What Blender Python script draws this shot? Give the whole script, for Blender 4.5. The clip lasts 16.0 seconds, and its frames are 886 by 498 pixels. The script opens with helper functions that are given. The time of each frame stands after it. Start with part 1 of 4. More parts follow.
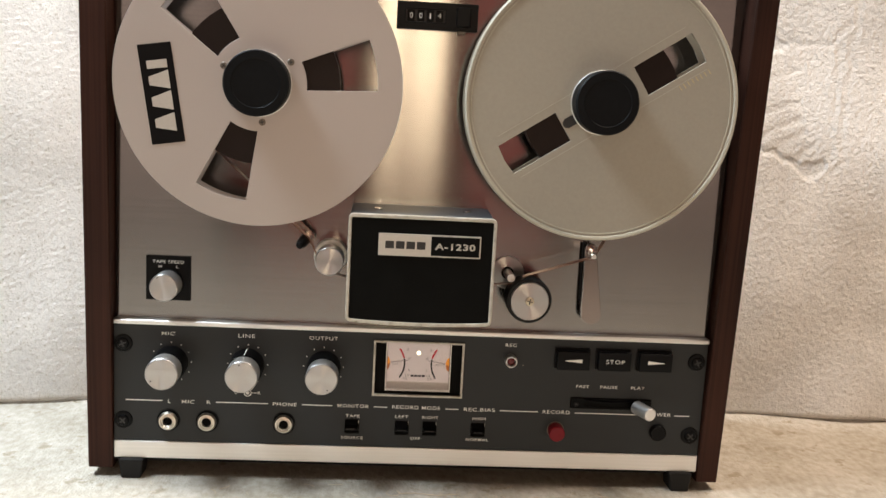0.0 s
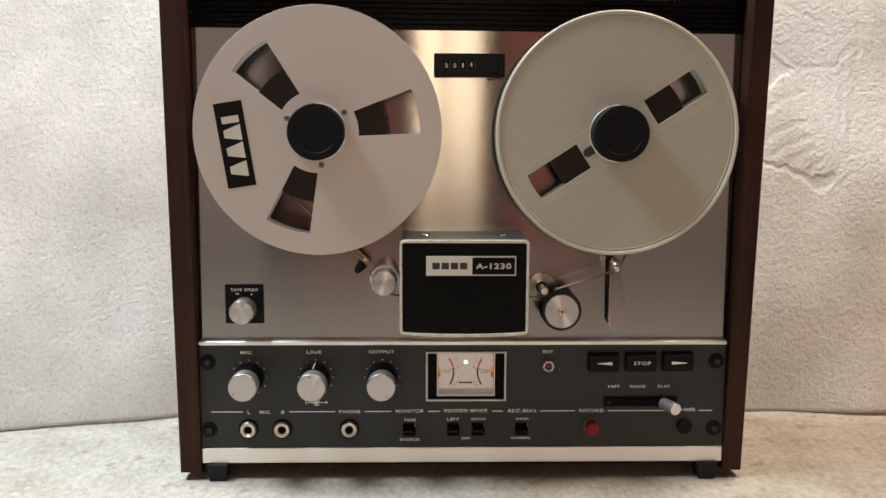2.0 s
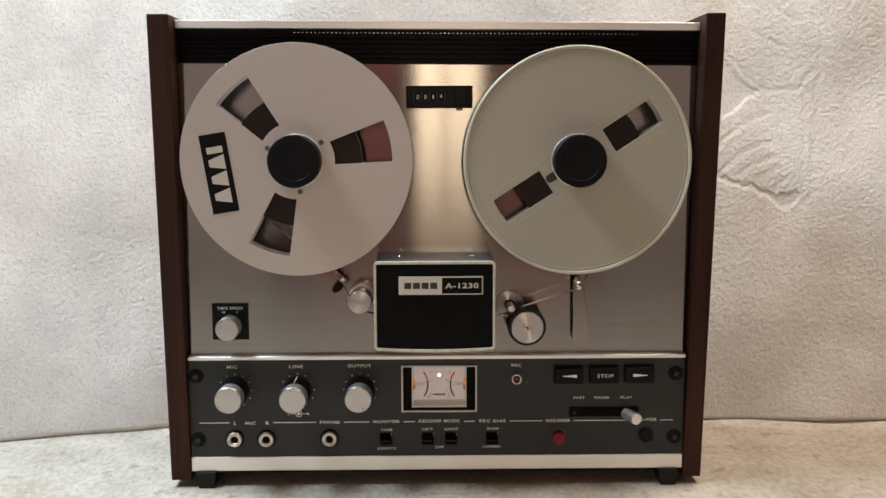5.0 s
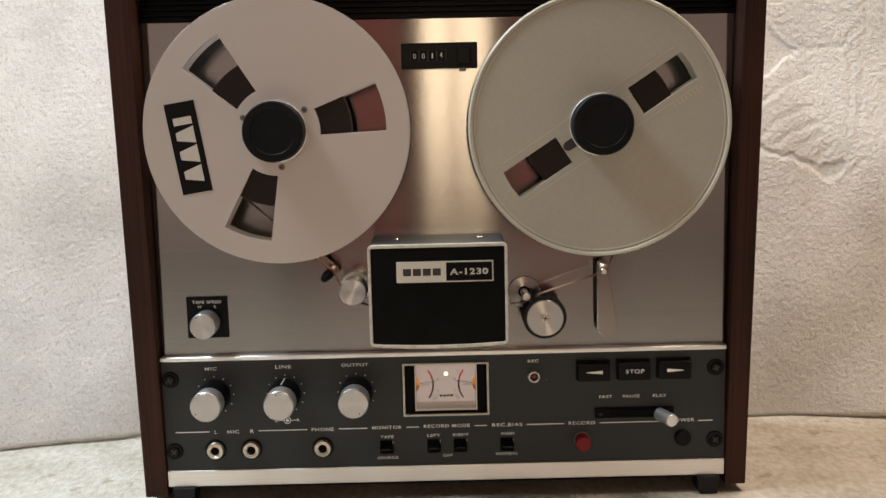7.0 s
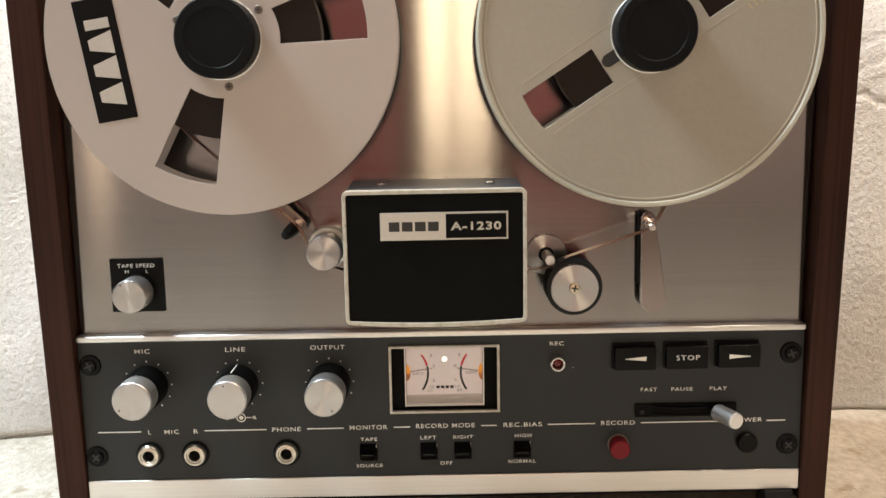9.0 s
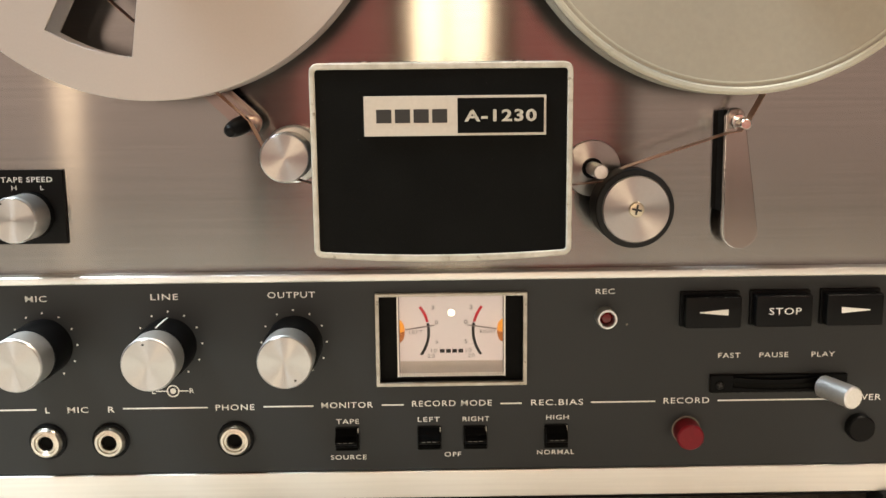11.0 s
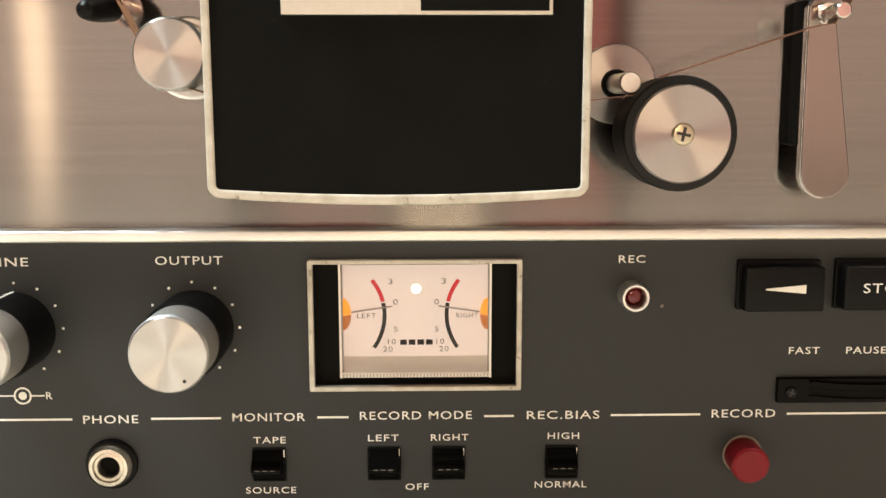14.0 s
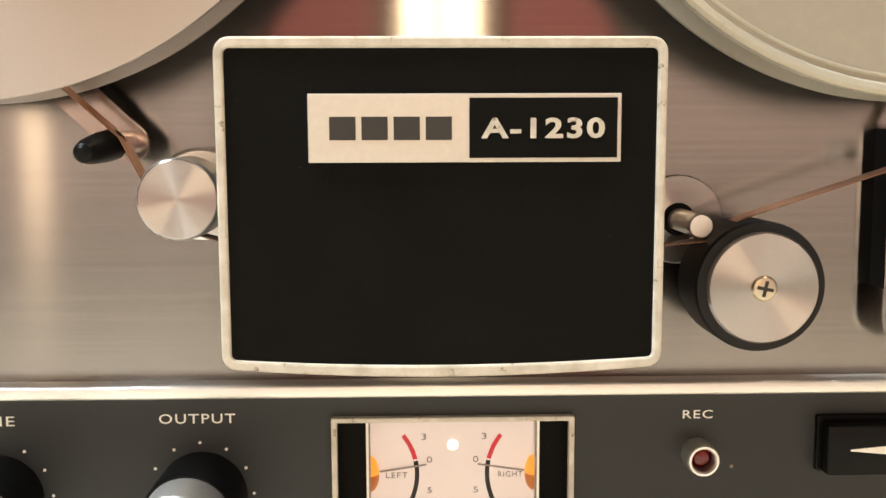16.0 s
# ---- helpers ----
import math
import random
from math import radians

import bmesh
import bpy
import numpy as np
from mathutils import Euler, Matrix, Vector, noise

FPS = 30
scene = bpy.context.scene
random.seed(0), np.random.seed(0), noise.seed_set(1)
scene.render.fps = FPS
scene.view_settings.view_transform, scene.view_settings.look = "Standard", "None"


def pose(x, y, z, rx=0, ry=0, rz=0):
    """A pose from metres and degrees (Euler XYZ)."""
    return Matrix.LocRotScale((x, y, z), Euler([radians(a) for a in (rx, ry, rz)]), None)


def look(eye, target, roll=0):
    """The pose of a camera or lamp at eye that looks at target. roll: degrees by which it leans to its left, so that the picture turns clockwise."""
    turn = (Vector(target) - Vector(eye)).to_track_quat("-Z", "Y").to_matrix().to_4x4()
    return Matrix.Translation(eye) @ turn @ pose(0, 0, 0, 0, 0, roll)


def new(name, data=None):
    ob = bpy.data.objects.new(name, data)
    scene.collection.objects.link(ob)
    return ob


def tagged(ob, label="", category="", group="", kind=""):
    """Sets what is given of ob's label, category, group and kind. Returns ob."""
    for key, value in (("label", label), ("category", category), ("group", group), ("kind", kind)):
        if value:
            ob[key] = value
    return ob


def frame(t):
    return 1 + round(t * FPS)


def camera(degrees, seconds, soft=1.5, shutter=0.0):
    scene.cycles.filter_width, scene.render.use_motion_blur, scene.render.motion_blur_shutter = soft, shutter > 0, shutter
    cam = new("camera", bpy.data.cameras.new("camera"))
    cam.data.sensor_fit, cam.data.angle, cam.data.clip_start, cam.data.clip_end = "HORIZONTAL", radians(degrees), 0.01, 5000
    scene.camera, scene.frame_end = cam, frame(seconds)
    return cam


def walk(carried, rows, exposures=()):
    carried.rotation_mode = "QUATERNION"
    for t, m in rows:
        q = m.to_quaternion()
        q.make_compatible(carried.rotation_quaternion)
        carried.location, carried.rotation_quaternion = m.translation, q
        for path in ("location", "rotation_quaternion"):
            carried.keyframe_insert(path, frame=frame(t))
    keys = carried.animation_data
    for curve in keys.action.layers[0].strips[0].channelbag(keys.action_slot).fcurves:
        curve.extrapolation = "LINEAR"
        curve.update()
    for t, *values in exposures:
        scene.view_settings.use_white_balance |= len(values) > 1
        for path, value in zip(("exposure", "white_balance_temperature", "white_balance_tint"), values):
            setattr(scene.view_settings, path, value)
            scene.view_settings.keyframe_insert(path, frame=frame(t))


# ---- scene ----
cam = camera(50.8, 16.0)
PATH = [
    (0, (-0.03, -0.617, 0.267), (0.112, 1.352, -0.055), 3.1),
    (0.5, (-0.033, -0.625, 0.268), (0.103, 1.348, -0.03), 1.6),
    (1, (-0.037, -0.66, 0.275), (0.099, 1.32, 0.028), 1.1),
    (1.5, (-0.036, -0.69, 0.273), (0.043, 1.295, 0.037), 0.6),
    (2, (-0.032, -0.7, 0.275), (0.013, 1.281, 0.009), 0.2),
    (2.5, (-0.024, -0.71, 0.28), (0.026, 1.271, 0.008), -0.1),
    (3, (-0.016, -0.717, 0.286), (0.029, 1.264, 0.014), -0.2),
    (3.5, (-0.009, -0.735, 0.283), (0.021, 1.251, 0.046), -0.3),
    (4, (-0.004, -0.748, 0.296), (0.021, 1.235, 0.035), -0.2),
    (6.5, (-0.002, -0.689, 0.281), (0.006, 1.295, 0.028), -0.6),
    (7, (0.004, -0.652, 0.274), (-0.001, 1.329, 0.0), -1.4),
    (7.5, (0.005, -0.612, 0.267), (0.008, 1.367, -0.027), -1.8),
    (8, (0.005, -0.577, 0.26), (0.009, 1.397, -0.06), -1.4),
    (10.5, (-0.004, -0.401, 0.196), (-0.003, 1.572, -0.132), -0.9),
    (11, (-0.005, -0.372, 0.182), (0.016, 1.6, -0.149), -0.6),
    (11.5, (0.0, -0.346, 0.17), (0.028, 1.626, -0.158), -0.5),
    (12, (-0.001, -0.326, 0.158), (0.028, 1.647, -0.17), -0.3),
    (12.5, (-0.001, -0.309, 0.153), (0.025, 1.665, -0.17), -0.2),
    (13, (0.001, -0.296, 0.152), (0.027, 1.679, -0.167), -0.2),
    (13.5, (0.006, -0.282, 0.151), (0.041, 1.695, -0.151), -0.1),
    (14, (0.005, -0.266, 0.146), (0.043, 1.71, -0.163), -0.1),
    (14.5, (0.002, -0.252, 0.141), (0.043, 1.724, -0.169), -0.1),
    (15, (-0.002, -0.244, 0.146), (0.04, 1.735, -0.141), -0.2),
    (15.5, (-0.002, -0.237, 0.156), (0.03, 1.747, -0.1), -0.2),
    (16, (-0.006, -0.232, 0.171), (0.042, 1.755, -0.057), -0.2),
]
EXPOSURES = [(0, -0.10, 6450, 10), (2, -0.28, 6350, 10), (4, -0.35, 6250, 10), (6.4, -0.46, 6350, 10), (7.0, -0.38, 6450, 10), (7.5, -0.14, 6500, 10), (8, -0.06, 6500, 10), (10.5, 0.40, 6550, 7), (12, 0.64, 6750, 7), (16, 0.82, 6850, 8)]
walk(cam, [(t, look(eye, target, roll)) for t, eye, target, roll in PATH], EXPOSURES)

# ---- light ----
world = bpy.data.worlds.new("room_world")
world.use_nodes = True
world.node_tree.nodes["Background"].inputs[0].default_value = (0.6, 0.65, 0.75, 1)
world.node_tree.nodes["Background"].inputs[1].default_value = 0.05
scene.world = world


def area_lamp(name, eye, target, sx, sy, watts, colour):
    data = bpy.data.lights.new(name, "AREA")
    data.shape, data.size, data.size_y, data.energy, data.color = "RECTANGLE", sx, sy, watts, colour
    ob = new(name, data)
    ob.matrix_basis = look(eye, target)
    return ob


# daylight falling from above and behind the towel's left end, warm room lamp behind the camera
area_lamp("skylight_lamp", (-0.68, 0.03, 1.12), (-0.28, 0.16, 0.1), 0.7, 0.3, 42.0, (0.80, 0.91, 1.0))
area_lamp("ceiling_lamp", (0.55, 0.03, 1.30), (0.25, 0.14, 0.0), 0.5, 0.3, 21.5, (1.0, 0.82, 0.66))
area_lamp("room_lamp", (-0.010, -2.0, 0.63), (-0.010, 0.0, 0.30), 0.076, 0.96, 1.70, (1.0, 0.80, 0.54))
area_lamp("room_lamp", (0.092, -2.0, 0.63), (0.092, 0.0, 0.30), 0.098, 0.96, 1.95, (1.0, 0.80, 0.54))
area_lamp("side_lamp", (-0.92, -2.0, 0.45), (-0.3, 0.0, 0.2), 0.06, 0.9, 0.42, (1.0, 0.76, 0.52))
# two unseen reddish fills, added to put red bands in the faceplate's reflection
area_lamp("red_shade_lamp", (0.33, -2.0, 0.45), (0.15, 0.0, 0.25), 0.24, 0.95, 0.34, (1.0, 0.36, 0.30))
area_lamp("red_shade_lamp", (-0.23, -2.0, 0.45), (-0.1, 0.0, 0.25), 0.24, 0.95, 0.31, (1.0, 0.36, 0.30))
# wide unseen fills, added to brighten the faceplate towards its sides
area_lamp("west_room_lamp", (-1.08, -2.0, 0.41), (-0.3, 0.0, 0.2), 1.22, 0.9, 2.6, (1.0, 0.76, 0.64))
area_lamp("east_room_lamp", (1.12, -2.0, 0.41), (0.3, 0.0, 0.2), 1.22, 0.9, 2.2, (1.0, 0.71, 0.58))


# ---- materials ----
def material(name, colour, rough=0.5, metal=0.0, vary=0.1, grain=200.0, blotch=12.0, bump=0.0, bump_scale=None,
             stretch=(1, 1, 1), tangent=None, aniso=0.0, coat=0.0, colour2=None, rough_vary=0.1, spec=0.5, sss=0.0, wear_or_shade=None, fleck_scale=260, fleck_cut=0.63, through_light=0.0, loops=0.0):
    m = bpy.data.materials.new(name)
    m.use_nodes = True
    nt = m.node_tree
    b = nt.nodes["Principled BSDF"]
    b.inputs["Metallic"].default_value = metal
    b.inputs["Specular IOR Level"].default_value = spec
    b.inputs["Coat Weight"].default_value = coat
    if sss:
        b.inputs["Subsurface Weight"].default_value = sss
        b.inputs["Subsurface Radius"].default_value = (1.0, 0.8, 0.7)
        b.inputs["Subsurface Scale"].default_value = 0.006
    tc = nt.nodes.new("ShaderNodeTexCoord")
    mp = nt.nodes.new("ShaderNodeMapping")
    mp.inputs["Scale"].default_value = stretch
    nt.links.new(tc.outputs["Object"], mp.inputs["Vector"])
    fine, big = nt.nodes.new("ShaderNodeTexNoise"), nt.nodes.new("ShaderNodeTexNoise")
    fine.inputs["Scale"].default_value, big.inputs["Scale"].default_value = grain, blotch
    fine.inputs["Detail"].default_value, big.inputs["Detail"].default_value = 4, 3
    nt.links.new(mp.outputs[0], fine.inputs["Vector"])
    nt.links.new(tc.outputs["Object"], big.inputs["Vector"])
    add = nt.nodes.new("ShaderNodeMath")
    add.operation = "MULTIPLY_ADD"
    add.inputs[1].default_value = 0.5
    half = nt.nodes.new("ShaderNodeMath")
    half.operation = "MULTIPLY"
    half.inputs[1].default_value = 0.5
    nt.links.new(big.outputs[0], half.inputs[0])
    nt.links.new(fine.outputs[0], add.inputs[0])
    nt.links.new(half.outputs[0], add.inputs[2])
    ramp = nt.nodes.new("ShaderNodeValToRGB")
    ramp.color_ramp.elements[0].position, ramp.color_ramp.elements[1].position = 0.3, 0.7
    dark = colour2 or tuple(c * (1 - vary) for c in colour)
    ramp.color_ramp.elements[0].color = (*dark, 1)
    ramp.color_ramp.elements[1].color = (*(min(1, c * (1 + vary * 0.6)) for c in colour), 1)
    nt.links.new(add.outputs[0], ramp.inputs[0])
    colour_out = ramp.outputs[0]
    # colour flecks: real wear, dust and stains, plus painted gap shade on the terry
    if wear_or_shade:
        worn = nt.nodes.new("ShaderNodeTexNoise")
        worn.inputs["Scale"].default_value, worn.inputs["Detail"].default_value, worn.inputs["Roughness"].default_value = fleck_scale, 6, 0.7
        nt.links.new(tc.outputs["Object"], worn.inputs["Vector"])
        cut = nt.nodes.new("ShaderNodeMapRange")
        cut.inputs["From Min"].default_value, cut.inputs["From Max"].default_value = fleck_cut, fleck_cut + 0.07
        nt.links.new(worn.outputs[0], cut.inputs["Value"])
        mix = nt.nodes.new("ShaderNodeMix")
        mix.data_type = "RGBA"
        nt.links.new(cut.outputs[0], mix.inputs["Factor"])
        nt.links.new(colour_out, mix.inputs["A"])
        mix.inputs["B"].default_value = (*wear_or_shade, 1)
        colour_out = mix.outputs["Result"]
    nt.links.new(colour_out, b.inputs["Base Color"])
    rr = nt.nodes.new("ShaderNodeMapRange")
    rr.inputs["To Min"].default_value, rr.inputs["To Max"].default_value = max(0.02, rough - rough_vary), min(1, rough + rough_vary)
    nt.links.new(add.outputs[0], rr.inputs["Value"])
    nt.links.new(rr.outputs[0], b.inputs["Roughness"])
    if through_light:
        tr, ms = nt.nodes.new("ShaderNodeBsdfTranslucent"), nt.nodes.new("ShaderNodeMixShader")
        ms.inputs[0].default_value = through_light
        nt.links.new(colour_out, tr.inputs["Color"])
        nt.links.new(b.outputs[0], ms.inputs[1])
        nt.links.new(tr.outputs[0], ms.inputs[2])
        nt.links.new(ms.outputs[0], nt.nodes["Material Output"].inputs["Surface"])
    if bump:
        bp = nt.nodes.new("ShaderNodeBump")
        bp.inputs["Strength"].default_value, bp.inputs["Distance"].default_value = 1.0, bump
        src = fine
        if bump_scale:
            src = nt.nodes.new("ShaderNodeTexNoise")
            src.inputs["Scale"].default_value = bump_scale
            nt.links.new(mp.outputs[0], src.inputs["Vector"])
        if loops:
            src = nt.nodes.new("ShaderNodeTexVoronoi")
            src.inputs["Scale"].default_value = loops
            warp = nt.nodes.new("ShaderNodeVectorMath")
            warp.operation = "MULTIPLY_ADD"
            warp.inputs[1].default_value = (0.0012, 0.0012, 0.0012)
            nt.links.new(fine.outputs["Color"], warp.inputs[0])
            nt.links.new(mp.outputs[0], warp.inputs[2])
            nt.links.new(warp.outputs[0], src.inputs["Vector"])
            bp.invert = True
        nt.links.new(src.outputs[0], bp.inputs["Height"])
        nt.links.new(bp.outputs[0], b.inputs["Normal"])
    if aniso:
        b.inputs["Anisotropic"].default_value = aniso
        if tangent == "radial":
            nt.links.new(tc.outputs["Object"], b.inputs["Tangent"])
        elif tangent:
            v = nt.nodes.new("ShaderNodeCombineXYZ")
            for i in range(3):
                v.inputs[i].default_value = tangent[i]
            nt.links.new(v.outputs[0], b.inputs["Tangent"])
    return m


def glow(name, colour, strength, base=(0.5, 0.4, 0.3)):
    m = bpy.data.materials.new(name)
    m.use_nodes = True
    b = m.node_tree.nodes["Principled BSDF"]
    b.inputs["Base Color"].default_value = (*base, 1)
    b.inputs["Roughness"].default_value = 0.35
    b.inputs["Emission Color"].default_value = (*colour, 1)
    b.inputs["Emission Strength"].default_value = strength
    return m


def clear_glass(name, rough=0.02):
    m = bpy.data.materials.new(name)
    m.use_nodes = True
    nt = m.node_tree
    b = nt.nodes["Principled BSDF"]
    b.inputs["Transmission Weight"].default_value = 1.0
    b.inputs["Roughness"].default_value = rough
    b.inputs["IOR"].default_value = 1.15
    return m


WOOD = material("walnut_veneer", (0.042, 0.0155, 0.0096), 0.55, vary=0.80, grain=75, blotch=9, stretch=(7, 1, 0.05), bump=0.00008, bump_scale=300, spec=0.16)
BRUSHED = material("brushed_aluminium", (0.285, 0.268, 0.256), 0.145, 1.0, vary=0.14, grain=950, blotch=6, stretch=(0.010, 1, 1),
                   bump=0.000008, bump_scale=1700, tangent=(0, 0, 1), aniso=1.0, rough_vary=0.018)
SATIN = material("satin_aluminium", (0.86, 0.84, 0.80), 0.42, 0.85, vary=0.08, grain=700, stretch=(0.02, 1, 1), tangent=(0, 0, 1), aniso=0.6, rough_vary=0.06)
TURNED = material("turned_aluminium", (0.485, 0.465, 0.452), 0.29, 1.0, vary=0.04, grain=900, tangent="radial", aniso=0.95, rough_vary=0.01)
SPUN = material("knob_side_aluminium", (0.78, 0.77, 0.75), 0.42, 1.0, vary=0.08, grain=900, rough_vary=0.06)
CHROME = material("bright_steel", (0.78, 0.77, 0.75), 0.16, 1.0, vary=0.08, grain=500, rough_vary=0.06)
STEEL = material("polished_steel_paddle", (0.31, 0.26, 0.24), 0.20, 1.0, vary=0.06, grain=600, stretch=(1, 1, 0.05), rough_vary=0.05)
DULL = material("dull_zinc", (0.20, 0.17, 0.14), 0.45, 0.6, vary=0.3, grain=900)
BRASS = material("yellow_brass", (0.58, 0.52, 0.40), 0.32, 1.0, vary=0.12, grain=600)
NICKEL = material("worn_nickel", (0.66, 0.605, 0.52), 0.34, 1.0, vary=0.25, grain=900, blotch=300)
PANEL = material("charcoal_panel_paint", (0.0310, 0.0332, 0.0342), 0.48, vary=0.12, grain=1800, blotch=20, bump=0.00002, bump_scale=2500, spec=0.25)
BLACK = material("black_plastic", (0.0036, 0.0037, 0.0040), 0.36, vary=0.25, grain=800, spec=0.13)
MATT = material("matt_black_leatherette", (0.0075, 0.0075, 0.0070), 0.6, vary=0.3, grain=1500, blotch=60, bump=0.00006, bump_scale=2600, spec=0.035, wear_or_shade=(0.07, 0.068, 0.062), fleck_scale=700, fleck_cut=0.665)
COVER = material("blue_grey_enamel", (0.05, 0.056, 0.062), 0.38, vary=0.15, grain=900)
SWITCH = material("gloss_black_switch_plastic", (0.0025, 0.0025, 0.0027), 0.30, vary=0.2, grain=900, spec=0.07)
GRIP = material("fine_turned_grip", (0.80, 0.79, 0.78), 0.42, 1.0, vary=0.10, grain=1300, stretch=(1, 0.3, 1), rough_vary=0.06)
RUBBER = material("black_rubber", (0.007, 0.007, 0.007), 0.6, vary=0.3, grain=900, spec=0.3)
BADGE_METAL = material("satin_badge_metal", (0.60, 0.58, 0.535), 0.46, 0.7, vary=0.08, grain=700, rough_vary=0.06)
EDGE = material("worn_cream_edge", (0.60, 0.57, 0.505), 0.42, 0.1, vary=0.15, grain=380, blotch=160, colour2=(0.43, 0.395, 0.325), wear_or_shade=(0.17, 0.125, 0.07), fleck_cut=0.605)
WHITE_INK = material("white_print", (0.90, 0.885, 0.83), 0.55, vary=0.1, grain=2500)
GOLD_INK = material("pale_gold_print", (0.58, 0.48, 0.27), 0.5, vary=0.15, grain=900)
GREY_INK = material("grey_dial_print", (0.13, 0.12, 0.11), 0.5, vary=0.1, grain=2500)
DARK_INK = material("dark_print", (0.02, 0.019, 0.018), 0.5, vary=0.1, grain=2500)
RED_INK = glow("backlit_red_print", (0.9, 0.03, 0.05), 0.16, (0.55, 0.02, 0.03))
RED = material("red_button_plastic", (0.19, 0.0075, 0.015), 0.42, vary=0.15, grain=600, spec=0.25)
LED_RED = material("dark_red_lens", (0.13, 0.008, 0.008), 0.08, vary=0.2, grain=900)
FLANGE = material("matt_anodised_flange", (0.515, 0.458, 0.420), 0.52, 0.55, vary=0.05, grain=1200, blotch=15)
CREAM = material("cream_plastic", (0.385, 0.353, 0.288), 0.38, vary=0.07, grain=500, blotch=14)
CREAM_LIP = material("cream_plastic_lip", (0.48, 0.455, 0.37), 0.3, vary=0.06, grain=500, blotch=14)
HUB_CAP = material("blue_black_hub_rubber", (0.0055, 0.0062, 0.0072), 0.5, vary=0.35, grain=300, blotch=50, spec=0.12)
TAPE_PACK = material("wound_tape", (0.013, 0.0065, 0.0048), 0.42, vary=0.3, grain=900, spec=0.2, bump=0.00003, bump_scale=900)
TAPE = material("oxide_tape", (0.22, 0.10, 0.055), 0.3, vary=0.1, grain=900)
# darker flecks put the shade between the loops into the colour
TERRY = material("terry_cotton", (0.88, 0.84, 0.785), 0.95, vary=0.20, grain=700, blotch=22, bump=0.00044, loops=600, wear_or_shade=(0.63, 0.575, 0.50), fleck_scale=420, fleck_cut=0.56, spec=0.05, through_light=0.36)
TABLE = material("pale_short_pile_cloth", (0.51, 0.462, 0.40), 0.95, vary=0.12, grain=240, blotch=16, stretch=(0.8, 0.5, 1), colour2=(0.29, 0.25, 0.185), bump=0.0012, bump_scale=620, spec=0.1, wear_or_shade=(0.31, 0.262, 0.19), fleck_scale=52, fleck_cut=0.575)
THREAD = material("beige_lint", (0.55, 0.45, 0.32), 0.9, vary=0.2, grain=500)
WALL = material("taupe_wall_paint", (0.22, 0.185, 0.16), 0.85, vary=0.06, grain=200, blotch=2)
WALL_RED = material("red_wall_for_reflections", (0.55, 0.14, 0.10), 0.6, vary=0.2, grain=30, blotch=3, stretch=(3, 3, 0.2))
CEILING = material("white_ceiling_paint", (0.42, 0.40, 0.37), 0.9, vary=0.04, grain=100, blotch=2)
FLOOR = material("brown_floor_boards", (0.20, 0.12, 0.07), 0.5, vary=0.25, grain=20, blotch=3, stretch=(1, 0.1, 1))
# faint glow added in place of the meter lamp's light on ledge and walls
DIAL_EDGE = glow("dial_plastic_with_glow", (1.0, 0.76, 0.64), 0.03, (0.80, 0.76, 0.70))
DIAL = glow("lit_meter_dial", (1.0, 0.72, 0.67), 0.22, (0.73, 0.705, 0.685))
DIAL_LAMP = glow("meter_lamp_disc", (1.0, 0.90, 0.62), 3.0, (0.9, 0.9, 0.8))
AMBER_LOW = glow("amber_lens_dim", (0.9, 0.22, 0.03), 0.12, (0.55, 0.20, 0.05))
AMBER = glow("amber_lamp_lens", (1.0, 0.40, 0.05), 0.45, (0.8, 0.30, 0.04))
WINDOW_RIM = material("smoky_window_edge", (0.40, 0.36, 0.34), 0.25, vary=0.2, grain=700)
PLASTIC = clear_glass("clear_meter_cover")


# ---- mesh helpers ----
def finish(bm, name, mat, angle=18):
    bmesh.ops.recalc_face_normals(bm, faces=bm.faces)
    for f in bm.faces:
        f.smooth = True
    for e in bm.edges:
        if len(e.link_faces) != 2 or e.calc_face_angle(0) > radians(angle):
            e.smooth = False
    me = bpy.data.meshes.new(name)
    bm.to_mesh(me)
    bm.free()
    me.materials.append(mat)
    return me


PLACE = {}


def put(name, me, parent=None, at=(0, 0, 0), label=""):
    """Links a mesh as one object at a place in the world, under its thing or part."""
    ob = new(name, me)
    base = PLACE.get(parent.name, Vector()) if parent else Vector()
    ob.parent = parent
    ob.location = Vector(at) - base
    PLACE[ob.name] = Vector(at)
    return tagged(ob, label)


def part(name, bm, mat, parent=None, label="", at=(0, 0, 0)):
    return put(name, finish(bm, name, mat), parent, at, label)


def thing(name, at, label, category, group="", kind=""):
    ob = new(name)
    ob.location = at
    ob.empty_display_size = 0.02
    PLACE[ob.name] = Vector(at)
    return tagged(ob, label, category, group, kind)


def box(x0, x1, y0, y1, z0, z1, bevel=0.0, seg=2):
    bm = bmesh.new()
    bmesh.ops.create_cube(bm, size=1)
    for v in bm.verts:
        v.co = ((x0 + x1) / 2 + v.co.x * (x1 - x0), (y0 + y1) / 2 + v.co.y * (y1 - y0), (z0 + z1) / 2 + v.co.z * (z1 - z0))
    if bevel:
        bmesh.ops.bevel(bm, geom=bm.edges[:], offset=bevel, segments=seg, affect="EDGES", profile=0.5)
    return bm


